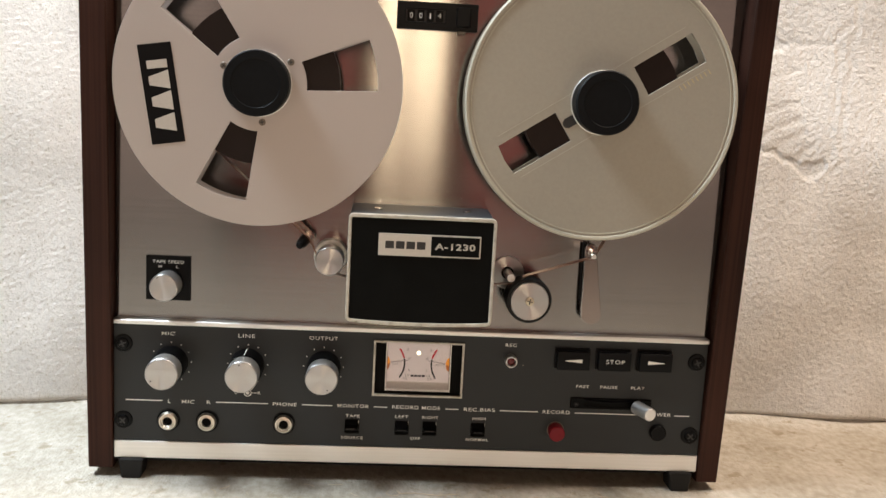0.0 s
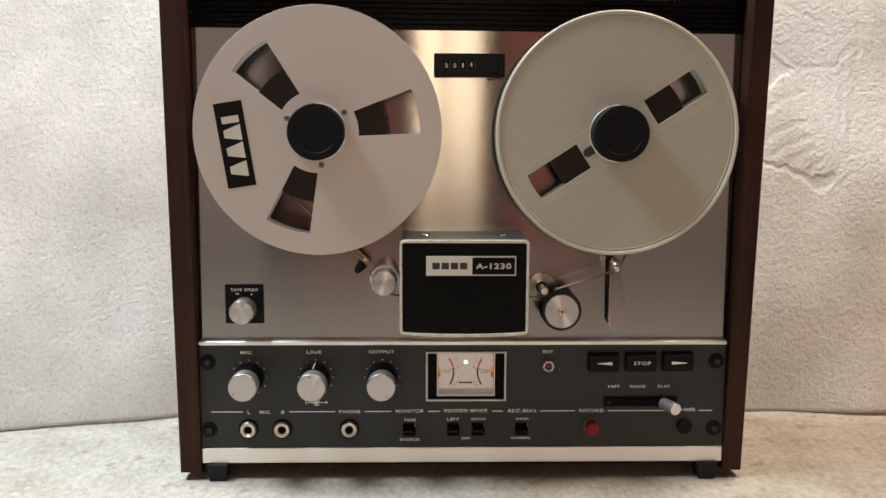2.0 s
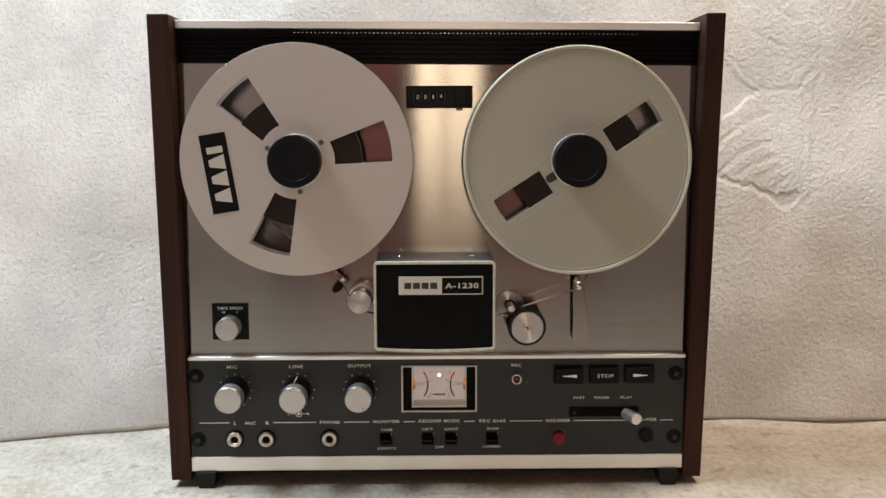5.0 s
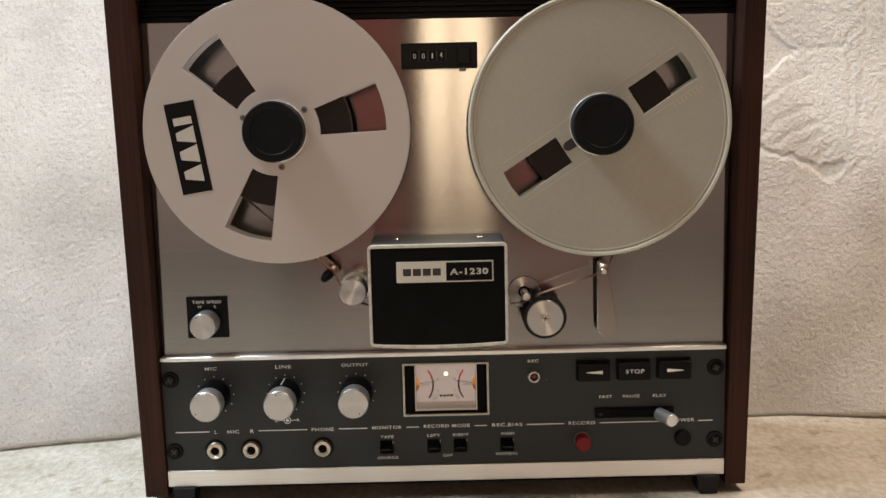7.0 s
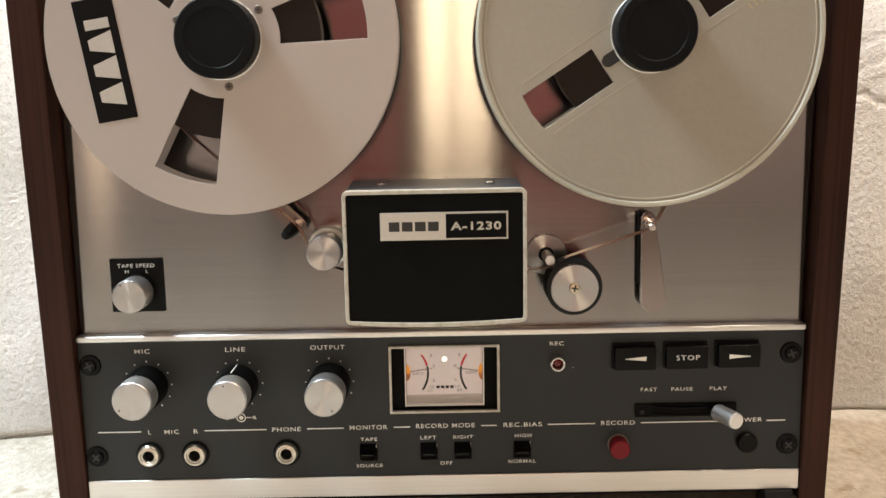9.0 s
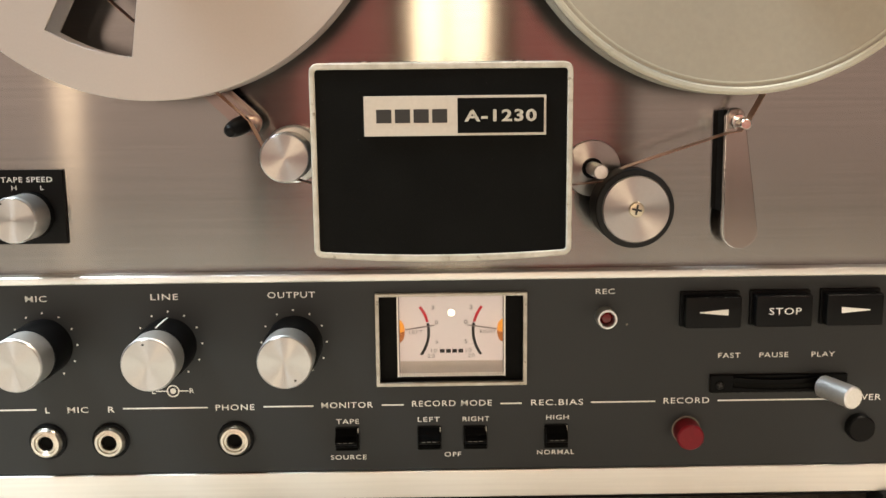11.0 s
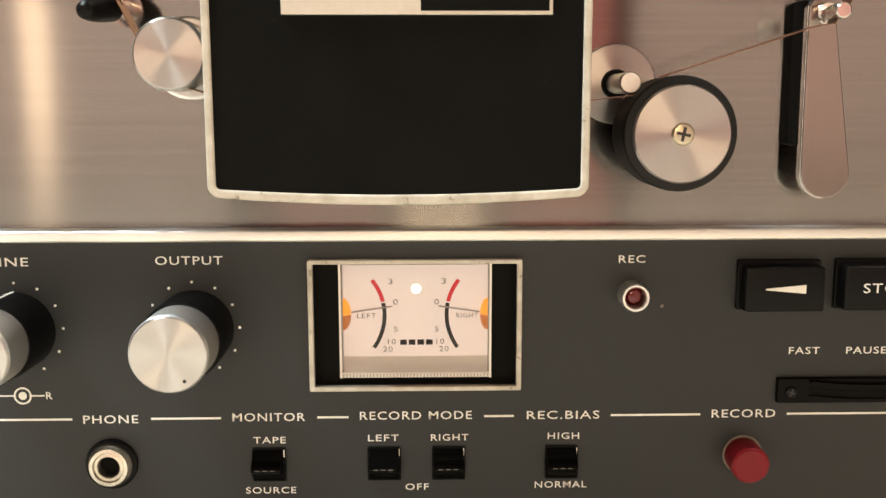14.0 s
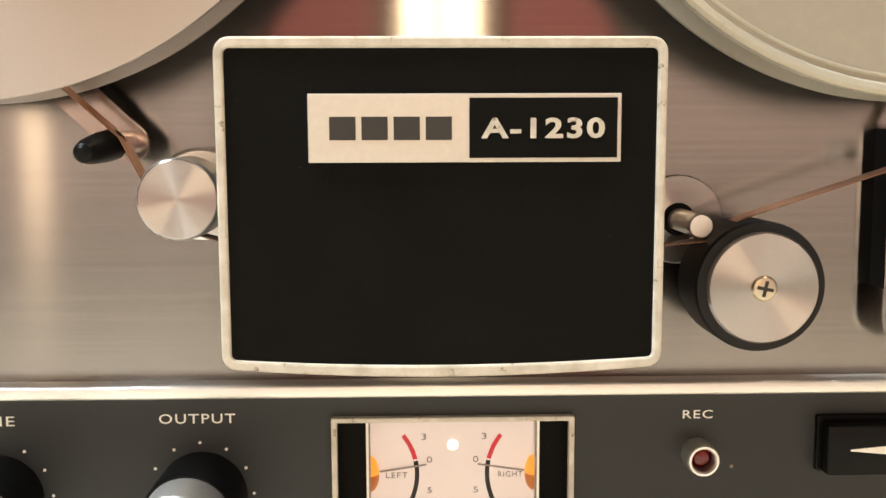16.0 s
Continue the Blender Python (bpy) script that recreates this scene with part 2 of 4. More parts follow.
def lathe(profile, n=48):
    """Turns (radius, y) pairs round the y axis; the ends are closed where the radius is 0."""
    bm = bmesh.new()
    rings = []
    for r, y in profile:
        if r <= 0:
            rings.append([bm.verts.new((0, y, 0))])
        else:
            rings.append([bm.verts.new((r * math.cos(2 * math.pi * i / n), y, r * math.sin(2 * math.pi * i / n))) for i in range(n)])
    for a, b in zip(rings, rings[1:]):
        for i in range(n):
            j = (i + 1) % n
            q = [a[i % len(a)], a[j % len(a)], b[j % len(b)], b[i % len(b)]]
            q = list(dict.fromkeys(q))
            if len(q) > 2:
                bm.faces.new(q)
    return bm


def prism(outline, y0, y1, holes=(), bevel=0.0):
    """A plate with an outline in x and z, with holes, from y0 (front) to y1."""
    bm = bmesh.new()
    for loop in (outline, *holes):
        vs = [bm.verts.new((x, y0, z)) for x, z in loop]
        for a, b in zip(vs, vs[1:] + vs[:1]):
            bm.edges.new((a, b))
    if holes:
        bmesh.ops.triangle_fill(bm, use_beauty=True, use_dissolve=False, edges=bm.edges[:])
    else:
        bm.faces.new(bm.verts[:])
    r = bmesh.ops.extrude_face_region(bm, geom=bm.faces[:])
    bmesh.ops.translate(bm, verts=[g for g in r["geom"] if isinstance(g, bmesh.types.BMVert)], vec=(0, y1 - y0, 0))
    bmesh.ops.recalc_face_normals(bm, faces=bm.faces)
    if bevel:
        rim = [e for e in bm.edges if abs(e.verts[0].co.y - y0) < 1e-7 and abs(e.verts[1].co.y - y0) < 1e-7 and e.calc_face_angle(0) > 1]
        bmesh.ops.bevel(bm, geom=rim, offset=bevel, segments=2, affect="EDGES", profile=0.5)
    return bm


def rounded(x0, x1, z0, z1, r, n=5, sag=0.0):
    """A rounded rectangle in x and z; sag lets its lower edge bulge downwards."""
    out = []
    for cx, cz, a0 in ((x1 - r, z1 - r, 0), (x0 + r, z1 - r, 90), (x0 + r, z0 + r, 180), (x1 - r, z0 + r, 270)):
        out += [(cx + r * math.cos(radians(a0 + 90 * i / n)), cz + r * math.sin(radians(a0 + 90 * i / n))) for i in range(n + 1)]
        if a0 == 180 and sag:
            out += [(x0 + r + (x1 - x0 - 2 * r) * i / 12, z0 - sag * (1 - (i / 6 - 1) ** 2)) for i in range(1, 12)]
    return out


def circle(r, n=64, cx=0.0, cz=0.0, a0=0.0, a1=360.0):
    return [(cx + r * math.cos(radians(a0 + (a1 - a0) * i / n)), cz + r * math.sin(radians(a0 + (a1 - a0) * i / n))) for i in range(n)]


def rod(a, b, r, n=20, cap=0.0003):
    """A round rod between two points, its ends slightly chamfered."""
    a, b = Vector(a), Vector(b)
    d = (b - a).length
    bm = lathe([(0, 0), (r - cap, 0), (r, cap), (r, d - cap), (r - cap, d), (0, d)], n)
    bmesh.ops.transform(bm, matrix=Matrix.Translation(a) @ Vector((0, 1, 0)).rotation_difference(b - a).to_matrix().to_4x4(), verts=bm.verts)
    return bm


def ribbon(points, y0, y1, thick=0.00012):
    """A tape on edge along points in x and z, from y0 to y1."""
    bm = bmesh.new()
    rows = []
    for i, (x, z) in enumerate(points):
        p, q = points[max(0, i - 1)], points[min(len(points) - 1, i + 1)]
        t = Vector((q[0] - p[0], 0, q[1] - p[1])).normalized()
        n = Vector((-t.z, 0, t.x)) * thick
        c = Vector((x, 0, z))
        rows.append([bm.verts.new((c + s * n) + Vector((0, y, 0))) for s, y in ((-1, y0), (1, y0), (1, y1), (-1, y1))])
    for a, b in zip(rows, rows[1:]):
        for i in range(4):
            bm.faces.new((a[i], a[(i + 1) % 4], b[(i + 1) % 4], b[i]))
    bm.faces.new(rows[0])
    bm.faces.new(rows[-1])
    return bm


def word(text, cx, cz, w, h, y, mat, parent, bold=0.003, name="lettering"):
    """Built-in lettering, set to a width and a height, standing a hair proud of the plane y and facing the front."""
    cu = bpy.data.curves.new("lettering", "FONT")
    cu.body, cu.extrude, cu.offset, cu.resolution_u, cu.space_character = text, 0.02, bold, 3, 1.14
    tmp = bpy.data.objects.new("tmp", cu)
    scene.collection.objects.link(tmp)
    me = bpy.data.meshes.new_from_object(tmp.evaluated_get(bpy.context.evaluated_depsgraph_get()))
    bpy.data.objects.remove(tmp)
    co = np.empty(len(me.vertices) * 3)
    me.vertices.foreach_get("co", co)
    co = co.reshape(-1, 3)
    lo, hi = co.min(0), co.max(0)
    x = (co[:, 0] - (lo[0] + hi[0]) / 2) * w / (hi[0] - lo[0])
    z = (co[:, 1] - (lo[1] + hi[1]) / 2) * h / (hi[1] - lo[1])
    yy = np.where(co[:, 2] > (lo[2] + hi[2]) / 2, -0.00012, 0.0003)
    me.vertices.foreach_set("co", np.stack([x, yy, z], 1).ravel())
    me.materials.clear()
    me.materials.append(mat)
    me.update()
    return put(name, me, parent, (cx, y, cz))


def bar(x0, x1, z0, z1, y, mat, parent, name="printed_line", label=""):
    cx, cz = (x0 + x1) / 2, (z0 + z1) / 2
    return part(name, box(x0 - cx, x1 - cx, -0.00012, 0.0003, z0 - cz, z1 - cz), mat, parent, label, (cx, y, cz))


def cross_screw(name, r, head, proud, at, mat, slot_mat, parent, turn=20, label=""):
    """A round-headed screw with a cross recess."""
    s = part(name, lathe([(0, -proud), (r * 0.55, -proud), (r * 0.85, -proud * 0.75), (r, 0), (r, head), (0, head)], 28), mat, parent, label, at)
    bm = bmesh.new()
    for k in (0, 90):
        b = box(-r * 0.62, r * 0.62, -proud - 0.0001, -proud + 0.0002, -r * 0.13, r * 0.13)
        bmesh.ops.rotate(b, verts=b.verts, cent=(0, 0, 0), matrix=Matrix.Rotation(radians(turn + k), 3, "Y"))
        if k:
            bmesh.ops.translate(b, verts=b.verts, vec=(0, -0.00005, 0))
        tmp = bpy.data.meshes.new("tmp")
        b.to_mesh(tmp)
        b.free()
        bm.from_mesh(tmp)
        bpy.data.meshes.remove(tmp)
    part("cross_recess", bm, slot_mat, s, "", at)
    return s


# ---- room shell, plain walls that close the place ----
def shell(name, x0, x1, y0, y1, z0, z1, mat, label, category="wall"):
    return tagged(part(name, box(x0, x1, y0, y1, z0, z1), mat), label, category, kind="structure")


shell("floor", -2.1, 2.1, -3.2, 0.9, -0.80, -0.75, FLOOR, "brown wooden floor boards of the room", "floor")
shell("wall_north", -2.1, 2.1, 0.8, 0.9, -0.75, 1.75, WALL, "plain taupe painted wall behind the towel")
shell("wall_west", -2.1, -2.0, -3.1, 0.8, -0.75, 1.75, WALL, "plain taupe painted side wall")
shell("wall_east", 2.0, 2.1, -3.1, 0.8, -0.75, 1.75, WALL, "plain taupe painted side wall")
# this middle stretch is invented and red, so the metal reflects a red tone
shell("wall_south", -0.62, 0.72, -3.2, -3.1, -0.75, 1.75, WALL_RED, "unseen reddish brown wall added behind the camera to tint metal reflections")
shell("wall_south_west", -2.1, -0.62, -3.2, -3.1, -0.75, 1.75, WALL, "plain taupe wall behind the camera")
shell("wall_south_east", 0.72, 2.1, -3.2, -3.1, -0.75, 1.75, WALL, "plain taupe wall behind the camera")
shell("ceiling", -2.1, 2.1, -3.2, 0.9, 1.75, 1.80, CEILING, "plain grey painted ceiling", "ceiling")

# ---- table ----
tagged(part("tabletop", box(-1.0, 1.0, -0.95, 0.60, -0.03, 0.0, 0.003), TABLE), "table top covered with mottled cream short-pile cloth", "table", kind="structure")


# ---- towel ----
def lattice(u, v, scale, seed):
    """Smooth random values over two coordinates."""
    rng = np.random.default_rng(seed)
    table = rng.random((256, 256))
    a, b = u * scale, v * scale
    i, j = np.floor(a).astype(int), np.floor(b).astype(int)
    fa, fb = a - i, b - j
    fa, fb = fa * fa * (3 - 2 * fa), fb * fb * (3 - 2 * fb)
    g = lambda p, q: table[p % 256, q % 256]
    return (g(i, j) * (1 - fa) + g(i + 1, j) * fa) * (1 - fb) + (g(i, j + 1) * (1 - fa) + g(i + 1, j + 1) * fa) * fb


def strip_distance(x, z, path):
    best = np.full(x.shape, 9.0)
    for (ax, az), (bx, bz) in zip(path, path[1:]):
        dx, dz = bx - ax, bz - az
        t = np.clip(((x - ax) * dx + (z - az) * dz) / (dx * dx + dz * dz), 0, 1)
        best = np.minimum(best, np.hypot(x - ax - t * dx, z - az - t * dz))
    return best


def soft_step(d, lo, hi):
    t = np.clip((d - lo) / (hi - lo), 0, 1)
    return t * t * (3 - 2 * t)


def towel_form(x, z):
    """The towel's surface: how far back it hangs at each place."""
    y = 0.166 + 0.16 * z + 0.03 * (lattice(x + 3, z * 0.5 + 1, 3.2, 3) - 0.5) * soft_step(z, 0.0, 0.25)
    y = y - 0.30 * np.clip(-0.25 - x, 0, 1) ** 1.25 - 0.05 * np.clip(x - 0.30, 0, 1)
    y = y - 0.021 * soft_step(-x, 0.20, 0.30) * (1 - soft_step(z, 0.0, 0.2))
    y = y - 0.013 * np.exp(-((x - 0.40) / 0.045) ** 2) * (1 - soft_step(z, 0.0, 0.09))
    y = y + 0.013 * (lattice(x + 7, z + 2, 9, 5) - 0.5) + 0.0025 * (lattice(x + 2, z * 0.7 + 5, 26, 6) - 0.5)
    return y


def within_outline(x, z, loop):
    """1 inside a closed outline, 0 outside."""
    odd = np.zeros(x.shape, bool)
    for (ax, az), (bx, bz) in zip(loop, loop[1:] + loop[:1]):
        if az != bz:
            odd ^= ((az > z) != (bz > z)) & (x < (bx - ax) * (z - az) / (bz - az) + ax)
    return odd


def pile_height(x, z):
    """Long loops, with a lower shorn figure of feathers and a cord worked into the right part."""
    h = np.full(x.shape, 1.0)
    wx = x + 0.004 * (lattice(x + 4, z + 4, 230, 31) - 0.5) + 0.004 * (lattice(x + 1, z + 6, 90, 32) - 0.5)
    wz = z + 0.004 * (lattice(x + 8, z + 2, 230, 33) - 0.5) + 0.004 * (lattice(x + 5, z + 9, 90, 34) - 0.5)
    for loop in ([(0.270, 0.392), (0.295, 0.367), (0.308, 0.352), (0.328, 0.334), (0.340, 0.330), (0.325, 0.321), (0.312, 0.311), (0.292, 0.301), (0.270, 0.300)],
                 [(0.270, 0.256), (0.289, 0.250), (0.311, 0.241), (0.328, 0.236), (0.345, 0.227), (0.369, 0.232), (0.371, 0.218), (0.360, 0.210), (0.348, 0.211), (0.333, 0.221), (0.313, 0.232), (0.270, 0.243)]):
        edge = strip_distance(wx, wz, loop + loop[:1])
        h = np.minimum(h, np.where(within_outline(wx, wz, loop), 1 - 0.44 * soft_step(edge, 0.0, 0.0050), 1.0))
    for path in (((0.283, 0.382), (0.297, 0.368), (0.313, 0.351), (0.328, 0.335), (0.340, 0.331), (0.355, 0.331), (0.373, 0.332), (0.379, 0.344), (0.386, 0.349)),
                 ((0.378, 0.331), (0.378, 0.308), (0.376, 0.278), (0.371, 0.253), (0.372, 0.228)),
                 ((0.387, 0.407), (0.394, 0.392), (0.393, 0.349), (0.389, 0.334), (0.390, 0.311), (0.385, 0.288), (0.382, 0.248), (0.384, 0.228), (0.373, 0.216)),
                 ((0.285, 0.272), (0.304, 0.289), (0.325, 0.302), (0.340, 0.306)), ((0.290, 0.248), (0.311, 0.266), (0.329, 0.274), (0.344, 0.278)),
                 ((0.307, 0.245), (0.324, 0.256), (0.346, 0.263)), ((0.326, 0.240), (0.338, 0.248), (0.348, 0.252)), ((0.343, 0.228), (0.351, 0.238), (0.358, 0.243)),
                 ((0.326, 0.390), (0.339, 0.382), (0.354, 0.376)), ((0.345, 0.420), (0.352, 0.410), (0.369, 0.402))):
        h = np.minimum(h, 0.85 + 0.15 * soft_step(strip_distance(0.4 * x + 0.6 * wx, 0.4 * z + 0.6 * wz, path), 0.0002, 0.0050))
    return h


def make_towel():
    nx, nz = 1240, 660
    u, v = np.meshgrid(np.linspace(-0.62, 0.62, nx), np.linspace(0, 1, nz))
    hem = 0.0006 + 0.0024 * lattice(u + 5, u * 0 + 1, 7, 8) + 0.003 * np.exp(-((u - 0.40) / 0.035) ** 2)
    z = hem + (0.66 - hem) * v
    h = pile_height(u, z) * soft_step(v, 0.0, 0.004)
    fuzz = lattice(u, z, 420, 11) * 0.6 + lattice(u + 9, z, 520, 12) * 0.4
    y = towel_form(u, z) - h * (0.0030 + 0.0009 * fuzz)
    x = u + 0.0005 * h * (lattice(u + 2, z + 8, 420, 14) - 0.5)
    z = z + 0.0004 * h * (lattice(u + 6, z + 5, 420, 15) - 0.5)
    co = np.stack([x, y, z], 2).reshape(-1, 3)
    k = np.arange(nx * nz).reshape(nz, nx)
    f = np.stack([k[:-1, :-1], k[:-1, 1:], k[1:, 1:], k[1:, :-1]], 2).reshape(-1, 4)
    return co, f


def cloth_mesh():
    co, quads = make_towel()
    me = bpy.data.meshes.new("terry_cloth")
    me.vertices.add(len(co))
    me.vertices.foreach_set("co", co.ravel())
    me.loops.add(quads.size)
    me.loops.foreach_set("vertex_index", quads.ravel().astype(np.int32))
    me.polygons.add(len(quads))
    me.polygons.foreach_set("loop_start", (np.arange(len(quads)) * 4).astype(np.int32))
    me.update(calc_edges=True)
    me.polygons.foreach_set("use_smooth", np.ones(len(quads), bool))
    me.materials.append(TERRY)
    return me


towel = thing("towel", (0, 0.17, 0), "cream white terry bath towel hung behind the recorder", "towel")
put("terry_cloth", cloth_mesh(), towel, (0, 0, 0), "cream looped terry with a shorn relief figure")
hem_points = [(0.62 * (i / 30 - 1), 0.0) for i in range(61)]
hem_bm = bmesh.new()
hem_rows = []
for hx, _ in hem_points:
    hy = float(towel_form(np.array([hx]), np.array([0.002]))[0])
    hz = 0.0004 + 0.0024 * float(lattice(np.array([hx + 5.0]), np.array([1.0]), 7, 8)[0]) + 0.003 * math.exp(-((hx - 0.40) / 0.035) ** 2)
    hem_rows.append([hem_bm.verts.new((hx, hy + 0.0013 * math.cos(a * math.pi / 4), hz - 0.0002 + 0.0005 * math.sin(a * math.pi / 4))) for a in range(8)])
for ra, rb in zip(hem_rows, hem_rows[1:]):
    for a in range(8):
        hem_bm.faces.new((ra[a], ra[(a + 1) % 8], rb[(a + 1) % 8], rb[a]))
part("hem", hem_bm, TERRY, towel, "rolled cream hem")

# ---- tape recorder: case ----
deck = thing("tape_recorder", (0, 0.06, 0), "walnut-cased open reel tape recorder with brushed aluminium face", "tape recorder")
XL, XR, DEPTH = -0.2025, 0.2035, 0.150


def side_panel(x0, x1):
    bm = bmesh.new()
    prof = ((-0.002, 0.006), (-0.0170, 0.380), (DEPTH, 0.380), (DEPTH, 0.006))
    a = [bm.verts.new((x0, y, z)) for y, z in prof]
    b = [bm.verts.new((x1, y, z)) for y, z in prof]
    bm.faces.new(a)
    bm.faces.new(b[::-1])
    for i in range(4):
        bm.faces.new((a[i], b[i], b[(i + 1) % 4], a[(i + 1) % 4]))
    bmesh.ops.bevel(bm, geom=bm.edges[:], offset=0.0009, segments=2, affect="EDGES", profile=0.5)
    part("side_panel", bm, WOOD, deck, "dark walnut veneered side")


side_panel(-0.2190, XL)
side_panel(XR, 0.2185)
part("back_panel", box(XL, XR, DEPTH - 0.006, DEPTH - 0.001, 0.012, 0.374), BLACK, deck)
part("bottom_panel", box(XL, XR, 0.004, DEPTH - 0.006, 0.010, 0.014), BLACK, deck)
part("top_panel", box(XL, XR, 0.118, DEPTH - 0.006, 0.3715, 0.3755), BLACK, deck)
part("chassis_shelf", box(XL, XR, 0.0105, DEPTH - 0.006, 0.330, 0.333), BLACK, deck)
part("top_cap", box(XL + 0.0003, XR - 0.0003, -0.002, 0.010, 0.3710, 0.3772, 0.0007), SATIN, deck, "brushed silver top edge strip")
part("bottom_strip", box(XL + 0.0003, XR - 0.0003, -0.0012, 0.004, 0.0134, 0.0254, 0.0006), SATIN, deck, "silver lower edge strip")
FACE = 0.004
part("faceplate", prism([(XL + 0.0012, 0.109), (XR - 0.0012, 0.109), (XR - 0.0012, 0.3445), (XL + 0.0012, 0.3445)], FACE, FACE + 0.002), BRUSHED, deck, "horizontally brushed aluminium faceplate")
part("trim_ridge", box(XL + 0.0003, XR - 0.0003, -0.0028, 0.0045, 0.1070, 0.1105, 0.0010, 3), SATIN, deck, "raised silver dividing strip")
MX0, MX1, MZ0, MZ1 = -0.0290, 0.0330, 0.0625, 0.1016
panel = part("control_panel", prism([(XL + 0.0004, 0.0255), (XR - 0.0004, 0.0255), (XR - 0.0004, 0.1068), (XL + 0.0004, 0.1068)], 0.0, 0.003,
                                    ([(MX0 + 0.001, MZ0 + 0.001), (MX1 - 0.001, MZ0 + 0.001), (MX1 - 0.001, MZ1 - 0.001), (MX0 + 0.001, MZ1 - 0.001)],)), PANEL, deck, "dark charcoal control panel with white print")

# ventilation louvre
louvre = part("vent_grille", box(XL + 0.0004, XR - 0.0004, 0.0075, 0.0095, 0.3445, 0.3660), SWITCH, deck, "black ribbed ventilation grille")
for i in range(6):
    z = 0.3462 + i * 0.0038
    part("rib", box(XL + 0.0005, XR - 0.0005, 0.0030, 0.0080, z - 0.0010, z + 0.0010, 0.0004), SWITCH, louvre)
rib_w = 0.0021
slots = box(-rib_w / 2, rib_w / 2, 0.0040, 0.0085, -0.0008, 0.0008)
slot_mesh = finish(slots, "grille_bar", SWITCH)
part("rib", box(XL + 0.0005, XR - 0.0005, 0.0040, 0.0085, 0.3692, 0.3710), SWITCH, louvre)
part("rib", box(XL + 0.0005, -0.112, 0.0040, 0.0085, 0.3660, 0.3692), SWITCH, louvre)
part("rib", box(0.160, XR - 0.0005, 0.0040, 0.0085, 0.3660, 0.3692), SWITCH, louvre)
part("rib", box(-0.112, 0.160, 0.0040, 0.0085, 0.3660, 0.3683), SWITCH, louvre)
for i in range(84):
    put("grille_bar", slot_mesh, louvre, (-0.112 + 0.272 * i / 83, 0, 0.3685 - 0.0028 * (0.0905 + 0.272 * i / 83) / 0.406))

# the case top runs slightly down towards its right end, where the side leans out
for ob in [*deck.children, *louvre.children]:
    if ob.name.split(".")[0] in ("top_cap", "vent_grille", "rib", "faceplate", "side_panel", "top_panel"):
        for v in ob.data.vertices:
            if v.co.z > 0.34:
                v.co.z -= (0.0 if ob.name.startswith("side") else 0.0028) * min(1, max(0, (v.co.x - XL) / (XR - XL)))
                if v.co.x > 0.19:
                    v.co.x += 0.0036

# feet
for fx in (-0.190, 0.191):
    for fy in (0.004, 0.120):
        bm = box(-0.0065, 0.0065, -0.009, 0.009, 0, 0.0135, 0.001)
        for v in bm.verts:
            if v.co.z > 0.007:
                v.co.x *= 1.25
        part("foot", bm, RUBBER, deck, "", (fx, fy, 0))

# ---- control panel: printing ----
BIG, MID = 0.0025, 0.0020
for text, x, z, w, h in (("MIC", -0.1665, 0.1010, 0.0086, BIG), ("LINE", -0.1145, 0.1012, 0.0112, BIG), ("OUTPUT", -0.0630, 0.1014, 0.0193, BIG),
                         ("REC", 0.0650, 0.1012, 0.0077, 0.0022), ("FAST", 0.1170, 0.0735, 0.0092, 0.0021), ("PAUSE", 0.1355, 0.0735, 0.0120, 0.0021),
                         ("PLAY", 0.1560, 0.0735, 0.0097, 0.0021), ("L", -0.1655, 0.0538, 0.0017, BIG), ("MIC", -0.1530, 0.0538, 0.0084, BIG),
                         ("R", -0.1392, 0.0538, 0.0026, BIG), ("PHONE", -0.0880, 0.0540, 0.0161, BIG), ("MONITOR", -0.0415, 0.0543, 0.0214, BIG),
                         ("RECORD MODE", 0.0020, 0.0545, 0.0332, BIG), ("REC.BIAS", 0.0458, 0.0543, 0.0217, BIG), ("RECORD", 0.0998, 0.0543, 0.0191, BIG),
                         ("POWER", 0.1730, 0.0547, 0.0165, BIG), ("TAPE", -0.0415, 0.0472, 0.0096, MID), ("SOURCE", -0.0415, 0.0315, 0.0150, MID),
                         ("LEFT", -0.0077, 0.0476, 0.0092, MID), ("RIGHT", 0.0120, 0.0476, 0.0112, MID), ("OFF", 0.0022, 0.0322, 0.0070, MID),
                         ("HIGH", 0.0460, 0.0478, 0.0094, MID), ("NORMAL", 0.0454, 0.0325, 0.0156, MID), ("L", -0.1212, 0.0614, 0.0014, 0.0021), ("R", -0.1055, 0.0614, 0.0018, 0.0021)):
    word(text, x, z, w, h, 0.0, WHITE_INK, panel)
for x0, x1 in ((-0.1945, -0.1702), (-0.1343, -0.0992), (-0.0762, -0.0556), (-0.0272, -0.0180), (0.0222, 0.0311), (0.0600, 0.0868), (0.1128, 0.1600), (0.1840, 0.1945)):
    bar(x0, x1, 0.0538, 0.0544, 0.0, WHITE_INK, panel)
bar(-0.1203, -0.1152, 0.0612, 0.0616, 0.0, WHITE_INK, panel)
bar(-0.1112, -0.1068, 0.0612, 0.0616, 0.0, WHITE_INK, panel)
part("printed_ring", prism(circle(0.0026, 32), -0.00012, 0.0003, (circle(0.0021, 32),)), WHITE_INK, panel, "", (-0.1132, 0, 0.0614))
part("printed_dot", prism(circle(0.0012, 24), -0.00012, 0.0003), WHITE_INK, panel, "", (-0.1132, 0, 0.0614))
dot_mesh = finish(prism(circle(0.00042, 10), -0.00012, 0.0003), "scale_dot", WHITE_INK)
